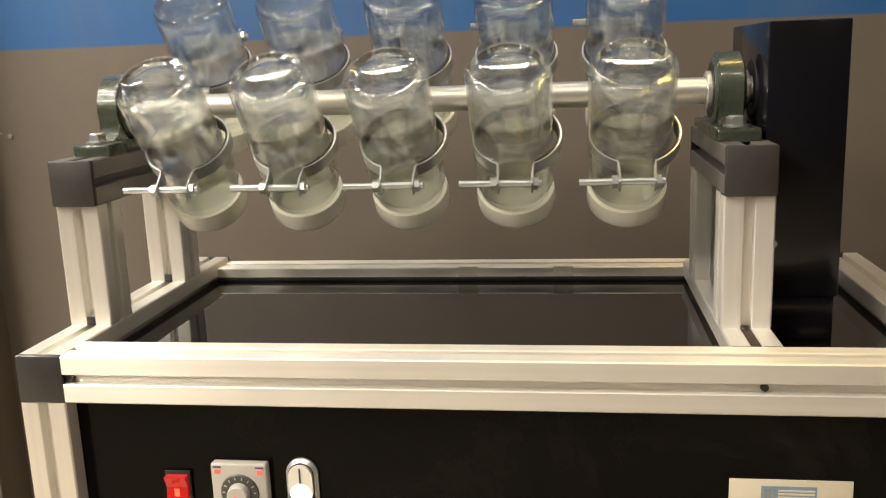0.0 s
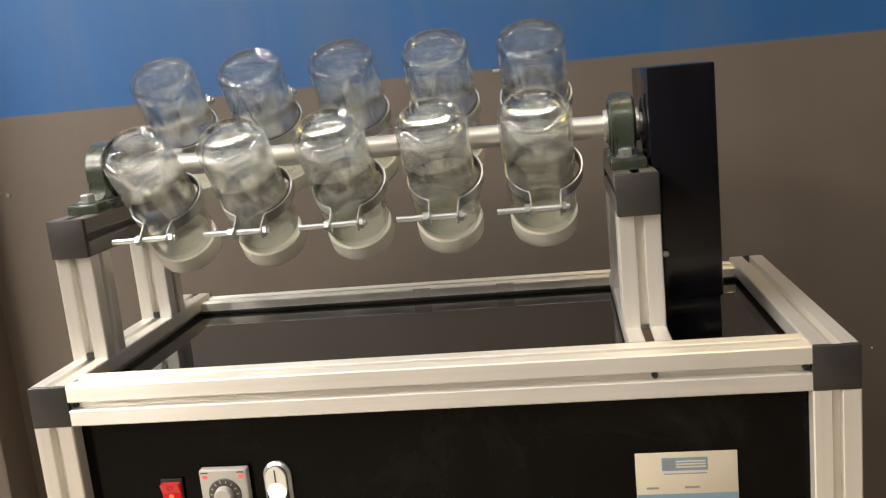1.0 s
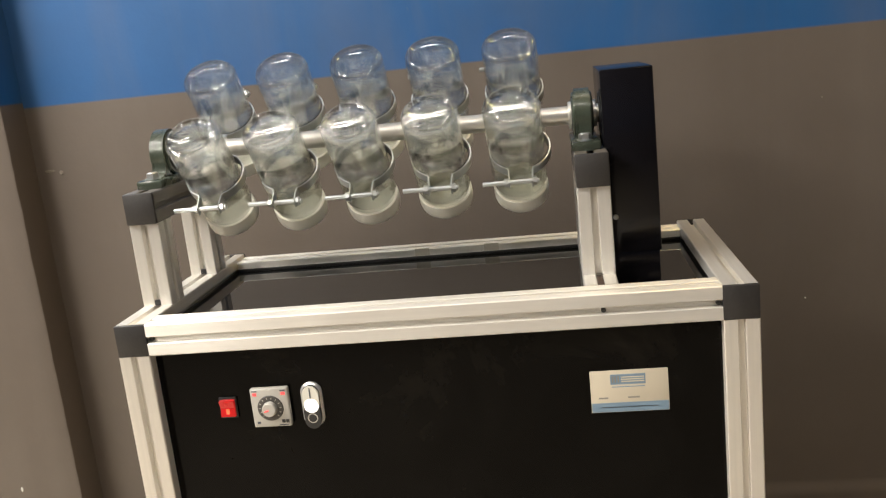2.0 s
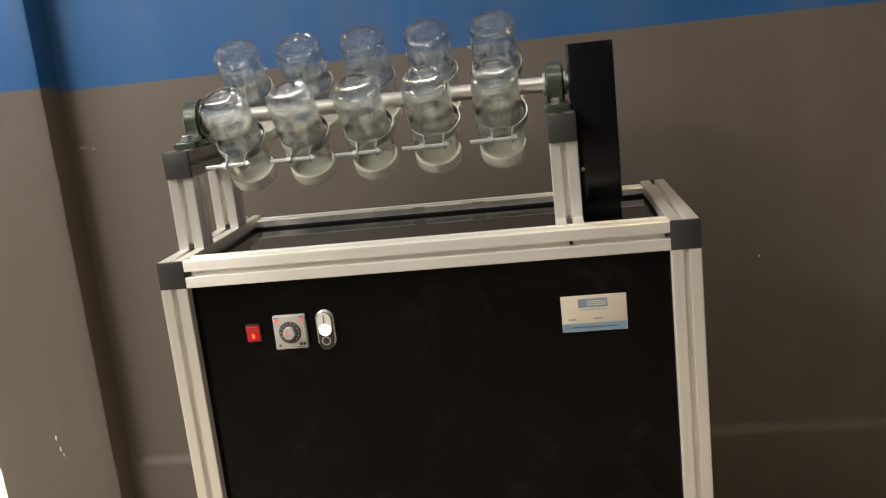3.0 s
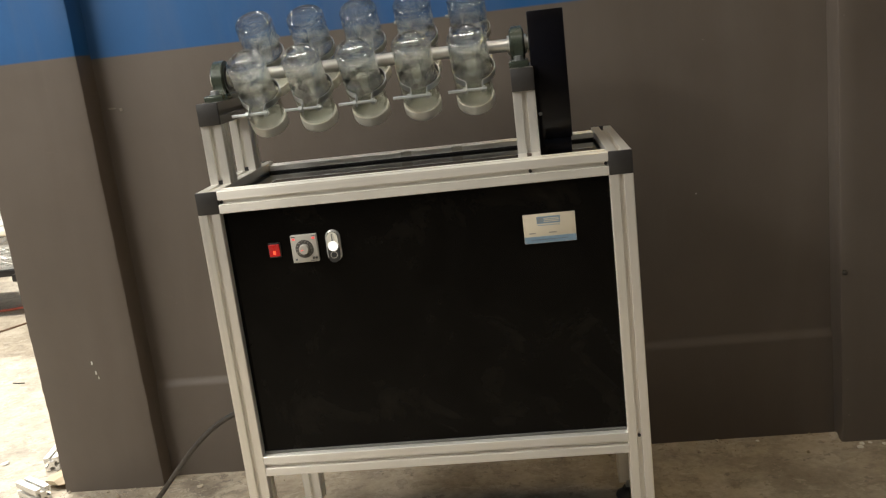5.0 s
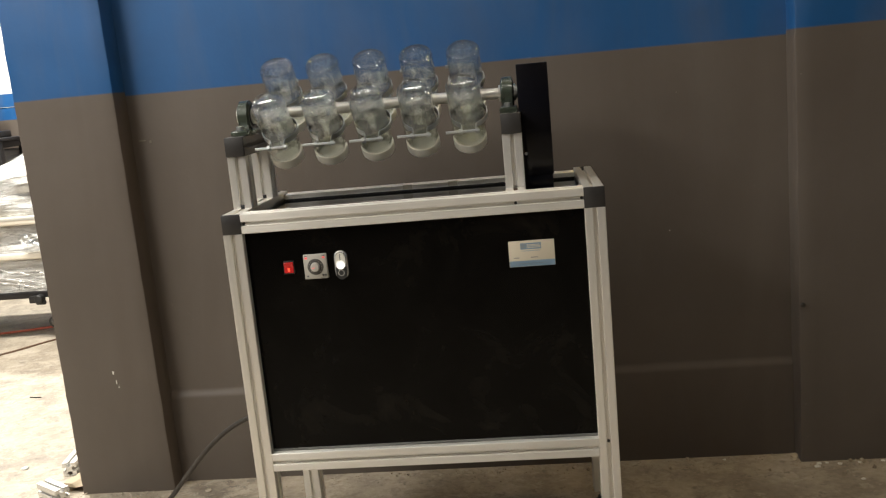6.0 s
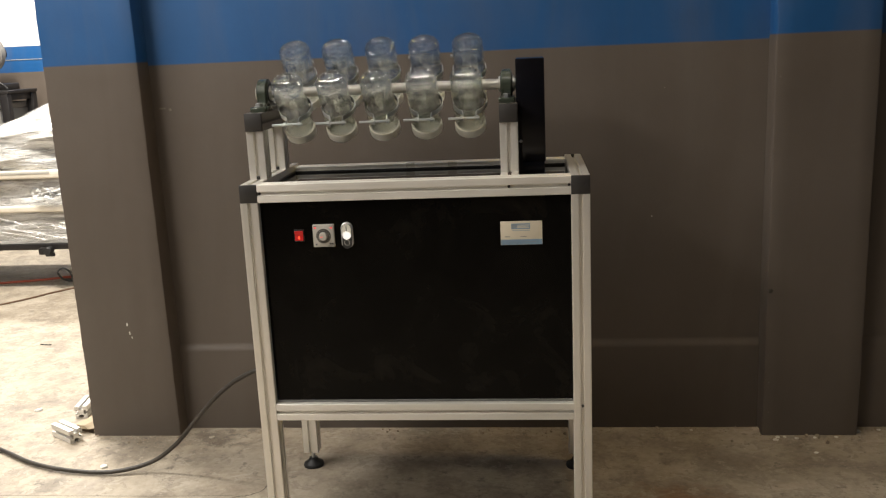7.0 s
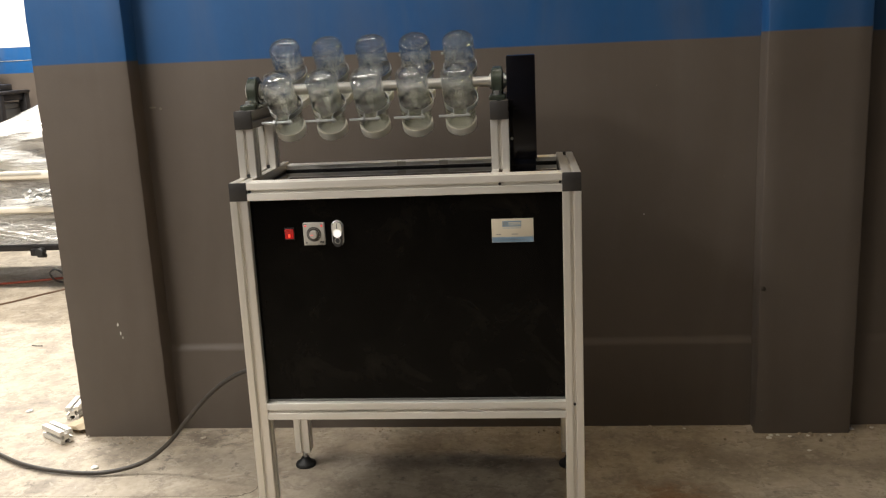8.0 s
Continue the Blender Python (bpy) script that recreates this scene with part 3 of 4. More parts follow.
seal_mesh = mesh_of(lathe(bmesh.new(), [(0.017, -0.0138), (0.0235, -0.0134), (0.0235, 0.0134), (0.017, 0.0138)], 28, "x"), RUBBER, True)


def hex_bolt():
    bm = lathe(bmesh.new(), [(0, 0), (0.0105, 0), (0.0105, 0.0016), (0, 0.0016)], 24)
    hexagon = [(0.0082 * math.cos(k * math.pi / 3), 0.0082 * math.sin(k * math.pi / 3)) for k in range(6)]
    extrude(bm, hexagon, 0.0016, 0.008)
    lathe(bm, [(0, 0.0078), (0.0068, 0.0078), (0.006, 0.009), (0, 0.0094)], 18)
    return bm


bolt_mesh = mesh_of(hex_bolt(), ZINC, True, 0.4)
for x in (0.022, 0.5855):
    block = part("pillow_block", housing_mesh, GREEN, machine, "dark green cast pillow-block bearing", (x, *SHAFT))
    part("bearing_insert", insert_mesh, STEEL, block, "steel bearing ring")
    part("bearing_seal", seal_mesh, RUBBER, block, "black bearing seal")
    for y in (-0.0545, 0.0545):
        part("bolt", bolt_mesh, ZINC, block, "zinc hexagon bolt", (0, y, -0.0275))
part("shaft", lathe(bmesh.new(), [(0, 0.004), (0.0110, 0.004), (0.0118, 0.005), (0.0118, 0.64), (0, 0.64)], 40, "x"), STEEL, machine, "polished steel shaft", (0, *SHAFT))

# the black guard over the drive
guard = part("drive_guard", boxed((0.607, 0.121, 0.855), (0.67, 0.284, 1.081), 0.0016, 2), GUARD, machine, "tall glossy black drive guard")
part("screw", rod(bmesh.new(), 0.0035, -0.003, 0.0, "y", segments=14, bevel=0.001), ZINC, guard, "small bright screw", (0.616, 0.1205, 0.901))
part("guard_base", boxed((0.6095, 0.1235, H - 0.0213), (0.6675, 0.2815, 0.8552), 0.0008), GUARD, guard)
# the hole's darkness is a flat black disc; the guard has no opening
part("shaft_hole_disc", lathe(bmesh.new(), [(0.0135, -0.0008), (0.026, -0.0008), (0.0265, -0.0004), (0.0265, 0.0005), (0.0135, 0.0005)], 32, "x"), RUBBER, guard, "flat black disc drawn for the dark shaft hole", (0.607, *SHAFT))

# controls on the front panel
FY = 0.0162
switch = part("rocker_switch", boxed((0.1122, FY - 0.003, 0.7068), (0.1348, FY, 0.7342), 0.001), PLASTIC_DARK, machine, "black bezel of a red rocker switch")


def rocker():
    bm = bmesh.new()
    outline = [(-0.004, -0.0108), (-0.0085, -0.0102), (-0.0062, 0.0), (-0.0105, 0.0102), (-0.004, 0.0108)]
    return extrude(bm, outline, -0.0092, 0.0092, "x")


part("rocker", rocker(), RED_LIT, switch, "lit red rocker", (0.1235, FY + 0.001, 0.7205), smooth=False)
part("mark", boxed((-0.0022, -0.0004, -0.0035), (0.0022, 0.0004, 0.0035), 0.0003), RED_HOT, switch, "", (0.1235, FY - 0.0065, 0.7165))
part("mark", lathe(bmesh.new(), [(0.0019, -0.0004), (0.003, -0.0004), (0.003, 0.0004), (0.0019, 0.0004)], 18, "y", closed=True), RED_LIT, switch, "", (0.1235, FY - 0.0091, 0.7275))

timer = part("timer_relay", boxed((0.1555, FY - 0.009, 0.6945), (0.2035, FY, 0.745), 0.0022, 3), PLASTIC_GREY, machine, "warm grey square dial timer")
TC = (0.1795, FY - 0.009, 0.7195)
part("dial_ring", lathe(bmesh.new(), [(0.0095, 0.0), (0.0095, -0.0015), (0.0155, -0.0012), (0.0165, 0.0)], 40, "y"), DIAL, timer, "dark dial ring", TC)
part("dial_knob", lathe(bmesh.new(), [(0, -0.008), (0.0078, -0.008), (0.0088, -0.007), (0.0096, 0.0), (0, 0.0)], 32, "y"), PLASTIC_GREY, timer, "round grey knob", TC)
# the pointer is no lamp; it is given the indicators' red glow
part("pointer", boxed((-0.0006, -0.0006, 0), (0.0006, 0.0006, 0.006)), LED, timer, "red pointer on the dial", Matrix.Translation((TC[0], TC[1] - 0.008, TC[2])) @ pose(0, 0, 0, 0, -105))
for k in range(12):
    a = math.radians(-135 + 270 * k / 11)
    part("dial_tick", boxed((-0.0004, -0.0003, 0.0), (0.0004, 0.0003, 0.0022)), PLASTIC_GREY, timer, "", Matrix.Translation((TC[0] + 0.0122 * math.sin(a), TC[1] - 0.0017, TC[2] + 0.0122 * math.cos(a))) @ pose(0, 0, 0, 0, math.degrees(a)))
for x, lit in ((-0.018, True), (0.018, True)):
    part("indicator", boxed((-0.0025, -0.0008, -0.0018), (0.0025, 0.0004, 0.0018), 0.0004), LED, timer, "lit red indicator", (TC[0] + x, TC[1], TC[2] + 0.0185))
    part("print", boxed((-0.0035, -0.0003, -0.0006), (0.0035, 0.0003, 0.0006)), PRINT, timer, "", (TC[0] + x, TC[1], TC[2] + 0.0225))
part("print", boxed((-0.002, -0.0003, -0.0015), (0.002, 0.0003, 0.0015)), PRINT, timer, "", (TC[0] - 0.017, TC[1], TC[2] - 0.0185))
for x in (0.0145, 0.0195):
    part("selector", boxed((-0.002, -0.001, -0.002), (0.002, 0.0003, 0.002), 0.0004), PLASTIC_DARK, timer, "", (TC[0] + x, TC[1], TC[2] - 0.0175))
part("print", boxed((-0.006, -0.0003, -0.0005), (0.006, 0.0003, 0.0005)), PRINT, timer, "", (TC[0] + 0.0145, TC[1], TC[2] - 0.0222))


def oblong(r, half, n=16):
    """A stadium outline, upright."""
    top = [(r * math.cos(math.pi * k / n), half + r * math.sin(math.pi * k / n)) for k in range(n + 1)]
    return top + [(-x, -z) for x, z in top]


def oblong_prism(r, half, y0, y1, bevel=0.0):
    """A stadium prism facing -y, with a rounded front edge."""
    bm = bmesh.new()
    rings = [(r, y1), (r, y0 + bevel), (r - bevel, y0)] if bevel else [(r, y1), (r, y0)]
    loops = [[bm.verts.new((x, y, z)) for x, z in oblong(q, half)] for q, y in rings]
    n = len(loops[0])
    for a, b in zip(loops, loops[1:]):
        for k in range(n):
            bm.faces.new((a[k], a[(k + 1) % n], b[(k + 1) % n], b[k]))
    bm.faces.new(loops[0][::-1])
    bm.faces.new(loops[-1])
    return bm


button = part("start_stop_button", oblong_prism(0.0135, 0.0155, -0.005, 0.0, 0.0025), CHROME, machine, "chrome-rimmed twin push button", (0.231, FY, 0.719))
part("button_well", oblong_prism(0.0108, 0.0155, -0.0058, -0.004), PLASTIC_DARK, button, "black button well")


def half_button(up):
    """A push button with one round end; up: the upper one."""
    r = 0.0102
    arc = [(r * math.cos(math.pi * k / 14), 0.0152 + r * math.sin(math.pi * k / 14)) for k in range(15)]
    out = arc + [(-r, 0.0012), (r, 0.0012)]
    out = out if up else [(x, -0.004 - z) if z > 0.002 else (x, -z - 0.002) for x, z in out]
    return extrude(bmesh.new(), [(z, x) for x, z in out], -0.0085, -0.004, "y")


part("start_button", half_button(True), LID, button, "white start button", smooth=False)
part("start_lens", lathe(bmesh.new(), [(0, -0.0005), (0.009, -0.0005), (0.0093, 0.001), (0, 0.001)], 28, "y"), WHITE_LIT, button, "glowing white lens", (0, -0.0083, 0.0005))
part("mark", boxed((-0.0007, -0.0003, -0.0065), (0.0007, 0.0003, 0.0065)), PRINT, button, "black stroke mark", (0, -0.0086, 0.0165))
part("stop_button", half_button(False), PLASTIC_DARK, button, "black stop button", smooth=False)
part("mark", lathe(bmesh.new(), [(0.0052, -0.0003), (0.0064, -0.0003), (0.0064, 0.0003), (0.0052, 0.0003)], 26, "y", closed=True), PLASTIC_GREY, button, "grey ring mark", (0, -0.0087, -0.0155))

# the label plate
plate = part("label_plate", boxed((0.568, FY - 0.0014, 0.6885), (0.658, FY + 0.0001, 0.7405), 0.0004), LABEL, machine, "cream and pale blue printed label plate")
PY = FY - 0.0016


def printed(x0, x1, z0, z1, mat, label=""):
    part("print", boxed((x0, PY, z0), (x1, PY + 0.0004, z1)), mat, plate, label, smooth=False)


printed(0.5685, 0.6575, 0.689, 0.7005, LABEL_BLUE, "pale blue band")
printed(0.5915, 0.632, 0.723, 0.7355, LABEL_BLUE, "blue emblem")
for z in (0.7258, 0.7285, 0.7312):
    part("print", boxed((0.604, PY - 0.0004, z), (0.6305, PY, z + 0.0013)), LABEL, plate, smooth=False)
for x in (0.5935, 0.5965, 0.6):
    part("print", boxed((x, PY - 0.0004, 0.7255), (x + 0.0015, PY, 0.7335)), SOFT_PRINT, plate, smooth=False)
printed(0.593, 0.631, 0.7195, 0.7205, LABEL_BLUE)
printed(0.577, 0.588, 0.7055, 0.7075, SOFT_PRINT)
printed(0.611, 0.6245, 0.7055, 0.7075, SOFT_PRINT)
printed(0.58, 0.645, 0.6942, 0.6952, SOFT_PRINT)

# tape on the rear rail
for x in (0.335, 0.441):
    part("tape", boxed((x - 0.011, D - 0.0406, H - 0.0245), (x + 0.011, D - 0.0393, H - 0.0054)), TAPE, machine, "strip of clear tape", smooth=False)


# ---- the jars and the clamps that hold them ----
TILT = -51.0  # how far the jars have turned with the shaft
RADIUS, HALF = 0.0355, 0.0805


def clamp_mesh():
    """A flat steel loop round a jar; the jar's axis is y, the lugs point to +z, away from the shaft."""
    bm = bmesh.new()
    r0, r1, w = RADIUS + 0.0018, RADIUS + 0.0034, 0.006
    pts = []
    for k in range(49):
        a = math.radians(90 + 24 + (360 - 48) * k / 48)
        pts.append((math.cos(a), math.sin(a)))
    path = [(-0.0135, 0.058), (-0.0135, 0.046), (-0.0139, 0.040)]
    inner = [(x + 0.0, z) for x, z in path] + [(r0 * x, r0 * z) for x, z in pts] + [(0.0139, 0.040), (0.0135, 0.046), (0.0135, 0.058)]
    outer = [(x - 0.0016, z) for x, z in path] + [(r1 * x, r1 * z) for x, z in pts] + [(0.0155, 0.040), (0.0151, 0.046), (0.0151, 0.058)]
    rows = []
    for (a, b), (c, d) in zip(inner, outer):
        rows.append([bm.verts.new(p) for p in ((a, -w, b), (c, -w, d), (c, w, d), (a, w, b))])
    for p, q in zip(rows, rows[1:]):
        for k in range(4):
            bm.faces.new((p[k], p[(k + 1) % 4], q[(k + 1) % 4], q[k]))
    bm.faces.new(rows[0][::-1])
    bm.faces.new(rows[-1])
    return bm


def clamp_liner():
    """The rubber strip between jar and steel loop."""
    w, bm, rows = 0.0068, bmesh.new(), []
    for k in range(49):
        a = math.radians(90 + 27 + (360 - 54) * k / 48)
        rows.append([bm.verts.new((r * math.cos(a), y, r * math.sin(a))) for r, y in ((RADIUS + 0.0003, -w), (RADIUS + 0.0017, -w), (RADIUS + 0.0017, w), (RADIUS + 0.0003, w))])
    for p, q in zip(rows, rows[1:]):
        for k in range(4):
            bm.faces.new((p[k], p[(k + 1) % 4], q[(k + 1) % 4], q[k]))
    bm.faces.new(rows[0][::-1])
    bm.faces.new(rows[-1])
    return bm


def clamp_bolt():
    bm = rod(bmesh.new(), 0.003, -0.047, 0.0225, "x", segments=12)
    hexagon = [(0.0056 * math.cos(k * math.pi / 3), 0.0056 * math.sin(k * math.pi / 3)) for k in range(6)]
    extrude(bm, hexagon, 0.0152, 0.0195, "x")
    extrude(bm, hexagon, -0.0205, -0.0155, "x")
    return bm


def jar_glass():
    """Outer and inner skin of a wide-mouthed jar along z, its middle at 0."""
    outer = [(0, -HALF + 0.0042), (0.02, -HALF + 0.0036), (0.0262, -HALF + 0.0024), (0.0285, -HALF + 0.0003), (0.0298, -HALF), (0.0318, -HALF + 0.0006), (RADIUS - 0.0018, -HALF + 0.0024), (RADIUS - 0.0004, -HALF + 0.0052), (RADIUS + 0.0002, -HALF + 0.009), (RADIUS, -HALF + 0.013), (RADIUS, 0.044),
             (0.0348, 0.049), (0.0325, 0.0535), (0.0312, 0.0565), (0.0312, 0.0775)]
    inner = [(0.0288, 0.0775), (0.0288, 0.056), (0.0302, 0.0525), (0.0325, 0.048), (RADIUS - 0.0026, 0.043), (RADIUS - 0.0026, -HALF + 0.018), (RADIUS - 0.0034, -HALF + 0.0125), (0.0305, -HALF + 0.0092), (0.026, -HALF + 0.0078), (0.018, -HALF + 0.0084), (0, -HALF + 0.0094)]
    return lathe(bmesh.new(), outer + inner, 48)


def jar_lid():
    """A shallow white screw lid with fine ribs on its skirt, along z."""
    rings = [(0, 0.0825), (0.0305, 0.0825), (0.0335, 0.0817), (0.0352, 0.0795), (0.0358, 0.076), (0.0358, 0.0615), (0.0352, 0.06), (0.0318, 0.06), (0.0318, 0.0785), (0, 0.0785)]
    bm = lathe(bmesh.new(), rings, 96)
    for v in bm.verts:
        r = math.hypot(v.co.x, v.co.y)
        if abs(r - 0.0358) < 1e-5:
            k = round(math.degrees(math.atan2(v.co.y, v.co.x)) / 3.75)
            f = 1.0 if k % 2 else 0.985
            v.co.x, v.co.y = v.co.x * f, v.co.y * f
    return bm


jar = thing("glass_jar", "empty clear glass jar with a white lid, clamped to the shaft", "jar", group="jars on the shaft")
part("glass", jar_glass(), GLASS, jar, "clear glass body")
part("lid", jar_lid(), LID, jar, "white plastic screw lid")

liner_data = mesh_of(clamp_liner(), RUBBER, True)
clamp_data, clamp_bolt_data = mesh_of(clamp_mesh(), ZINC, True), mesh_of(clamp_bolt(), ZINC, True, 0.4)
turned = Matrix.Translation((0, *SHAFT)) @ pose(0, 0, 0, TILT)
OFFSET = 0.0118 + 0.0068 + RADIUS + 0.0006
stand = pose(0, 0, 0, -90)  # a jar's own axis turned to +y
jars_made = 0
for k in range(5):
    for side in (1, -1):
        seat = turned @ pose(0.1 + 0.1 * k, 0, side * OFFSET) @ pose(0, 0, 0, -1.5 if side > 0 else 0.5, 0, 0.6 * math.sin(2.7 * k + side))
        m = seat @ stand
        if jars_made == 0:
            jar.matrix_basis = m
        else:
            copy_thing(jar, m @ pose(0, 0, 0, 0, 0, 37 * jars_made))
        jars_made += 1
        clamp = part("jar_clamp", clamp_data, ZINC, machine, "zinc-plated steel loop clamp", seat if side > 0 else seat @ pose(0.004, 0, 0, 180))
        part("clamp_bolt", clamp_bolt_data, ZINC, clamp, "long zinc bolt with a nut", (0, 0, 0.0525))
        part("liner", liner_data, RUBBER, clamp, "black rubber liner")
        part("weld_foot", boxed((-0.009, -0.009, -RADIUS - 0.0082), (0.009, 0.009, -RADIUS - 0.0028), 0.001), ZINC, clamp)


# ---- on the floor ----
def cable(name, points, r, mat, label):
    bm = sweep(bmesh.new(), smooth_path(points, 12), ring_section(r, 12))
    return tagged(part(name, bm, mat, None), label, "cable")


cable("power_cable", [(-3.2, 1.1, 0.009), (-1.8, 0.82, 0.009), (-1.25, 0.60, 0.009), (-0.946, 0.428, 0.009), (-0.79, 0.338, 0.009), (-0.649, 0.294, 0.009), (-0.53, 0.288, 0.010),
                      (-0.43, 0.308, 0.028), (-0.355, 0.315, 0.078), (-0.29, 0.31, 0.149), (-0.22, 0.302, 0.223), (-0.155, 0.3, 0.273), (-0.08, 0.29, 0.306), (0.02, 0.27, 0.32)],
      0.006, CABLE, "thick grey-black power cable trailing from the machine")
cable("extension_cable", [(-4.2, 2.0, 0.006), (-2.9, 2.25, 0.006), (-2.15, 2.4, 0.006), (-1.8, 2.52, 0.006), (-1.3, 2.8, 0.006), (-0.9, 3.0, 0.006)], 0.006, RED_CABLE, "orange-red extension cable on the concrete floor")
cable("thin_cable", [(-3.2, 1.75, 0.004), (-2.4, 1.82, 0.004), (-1.95, 1.97, 0.004), (-1.75, 2.2, 0.004), (-1.64, 2.38, 0.004), (-1.55, 2.7, 0.03), (-1.5, 2.9, 0.004)], 0.0045, BROWN_CABLE, "thin brown cable on the concrete floor")


def offcut(x, y, turn, length, label, lean=0.0):
    bm = extrude(bmesh.new(), PROFILE, -length / 2, length / 2, "x")
    ob = part("aluminium_offcut", bm, MILL, None, smooth=False)
    ob.matrix_basis = pose(x, y, 0.0203, lean, 0, turn)
    return tagged(ob, label, "metal offcut", "bar offcuts")


offcut(-0.79, 0.527, -33, 0.105, "short slotted aluminium bar offcut lying on concrete")
offcut(-0.826, 0.722, 98, 0.1, "slotted aluminium bar offcut leaning by the pillar")


def rubble(x, y, r, mat, seed, name, label, flat=0.5):
    rng = random.Random(seed)
    bm = bmesh.new()
    bmesh.ops.create_icosphere(bm, subdivisions=2, radius=r)
    for v in bm.verts:
        v.co *= rng.uniform(0.75, 1.15)
        v.co.z *= flat
    low = min(v.co.z for v in bm.verts)
    ob = part(name, bm, mat, None, smooth=False)
    ob.matrix_basis = pose(x, y, -low - 0.001, 0, 0, rng.uniform(0, 360))
    return tagged(ob, label, "debris")


rubble(-0.745, 0.6, 0.045, WOOD, 3, "wood_chunk", "pale dusty lump of wood beside the pillar", 0.4)
for k, (x, y, r) in enumerate(((-1.0, 0.735, 0.012), (-0.58, 0.334, 0.011), (1.386, 0.43, 0.006), (1.3, 0.51, 0.008), (1.36, 0.52, 0.006), (-0.334, 0.524, 0.009), (1.262, 0.575, 0.014), (1.255, 0.56, 0.009), (1.31, 0.527, 0.007), (1.33, 0.53, 0.005), (1.41, 0.525, 0.005), (1.47, 0.528, 0.006), (1.17, 0.57, 0.006), (1.08, 0.575, 0.005), (1.54, 0.565, 0.008), (1.6, 0.575, 0.006))):
    rubble(x, y, r, CHIP if k not in (5, 6, 7, 12) else DUST, 10 + k, "paper_scrap" if k < 2 else "plaster_crumb", "small white scrap on the concrete" if k < 2 else "small plaster crumb on the concrete", 0.35)


def dust_line():
    """Loose grit swept along the foot of the wall and pillars."""
    rng = random.Random(5)
    bm = bmesh.new()
    spans = [((-0.72, -0.43), PILLAR_Y, 150), ((-0.43, 1.26), WALL_Y - 0.015, 420), ((1.26, 1.54), PILLAR_Y, 150), ((1.54, 2.0), WALL_Y - 0.015, 90)]
    for (x0, x1), y, count in spans:
        for _ in range(count):
            r = rng.uniform(0.0006, 0.0019) if rng.random() < 0.955 else rng.uniform(0.0025, 0.006)
            at = (rng.uniform(x0, x1), y - abs(rng.gauss(0, 0.035)) - r * 0.6, r * 0.4)
            made = bmesh.ops.create_icosphere(bm, subdivisions=1, radius=r, matrix=Matrix.Translation(at))["verts"]
            for v in made:
                v.co += Vector((rng.uniform(-1, 1), rng.uniform(-1, 1), rng.uniform(-1, 1))) * r * 0.3
    return bm


tagged(part("grit", dust_line(), DUST, None, smooth=False), "sandy grit along the foot of the wall", "grit", kind="stuff")


def floor_crack():
    """A thin jagged crack, a hair above the concrete."""
    rng = random.Random(12)
    bm, at, rows = bmesh.new(), Vector((-0.16, 0.165, 0)), []
    for k in range(26):
        step = Vector((0.0025 + 0.0045 * (k < 12), 0.0018 + 0.007 * (k >= 12), 0)) + Vector((rng.uniform(-0.003, 0.003), rng.uniform(-0.003, 0.003), 0))
        at = at + step
        w = 0.0012 * rng.uniform(0.4, 1.2)
        rows.append([bm.verts.new((at.x - w, at.y + w, 0.0004)), bm.verts.new((at.x + w, at.y - w, 0.0004))])
    for a, b in zip(rows, rows[1:]):
        bm.faces.new((a[0], a[1], b[1], b[0]))
    return bm


part("crack", floor_crack(), CRACK, floor, "dark hairline crack", smooth=False)


part("saw_cut", sweep(bmesh.new(), smooth_path([(-1.05, 0.168, 0.0002), (-0.567, 0.17, 0.0002), (-0.338, 0.171, 0.0002), (-0.102, 0.18, 0.0002)], 8), [(-0.0008, 0), (0, 0.0003), (0.0008, 0)]), SCUFF, floor, "faint straight saw cut", smooth=False)
cable("wire_scrap", [(-1.372, 1.409, 0.0022), (-1.35, 1.403, 0.0022), (-1.322, 1.401, 0.0022)], 0.002, RUBBER, "short scrap of dark wire on the floor")
cable("cable_loop", [(-1.80, 2.5, 0.004), (-1.72, 2.35, 0.03), (-1.685, 2.27, 0.09), (-1.71, 2.25, 0.115), (-1.75, 2.27, 0.085), (-1.73, 2.33, 0.03), (-1.6, 2.45, 0.004), (-1.45, 2.6, 0.004)], 0.005, RUBBER, "stiff black cable looped beside the trolley")


# ---- the far bay ----
def cart():
    """A low black trolley that carries a stack wrapped in film."""
    root = thing("flat_trolley", "low black iron trolley under a wrapped stack", "trolley", pose(-2.15, 2.6, 0))
    part("deck", boxed((-1.38, -0.32, 0.205), (1.38, 0.3, 0.235), 0.006), IRON, root)
    wheel = mesh_of(lathe(bmesh.new(), [(0.014, -0.016), (0.05, -0.018), (0.06, -0.012), (0.06, 0.012), (0.05, 0.018), (0.014, 0.016)], 28, "y"), RUBBER, True)
    fork = mesh_of(boxed((-0.018, -0.024, -0.01), (0.018, 0.024, 0.14), 0.004), IRON, True)
    for x in (-0.8, 0.8):
        for y in (-0.2, 0.22):
            w = part("wheel", wheel, RUBBER, root, "black rubber wheel", (x, y, 0.06))
            part("fork", fork, IRON, w, "", (0, 0, 0))
    bracket = boxed((-0.022, -0.012, -0.012), (0.022, 0.03, 0.022), 0.004)
    rod(bracket, 0.011, -0.02, 0.024, "x", (0.03, 0.0, -0.012), 14, 0.002)
    part("bracket", bracket, IRON, root, "bolted corner bracket", (0.345, -0.335, 0.197))
    part("bumper", rod(bmesh.new(), 0.021, -0.02, 0.02, "y", segments=20, bevel=0.004), RUBBER, root, "round rubber bumper", (0.375, -0.34, 0.205))
    return root


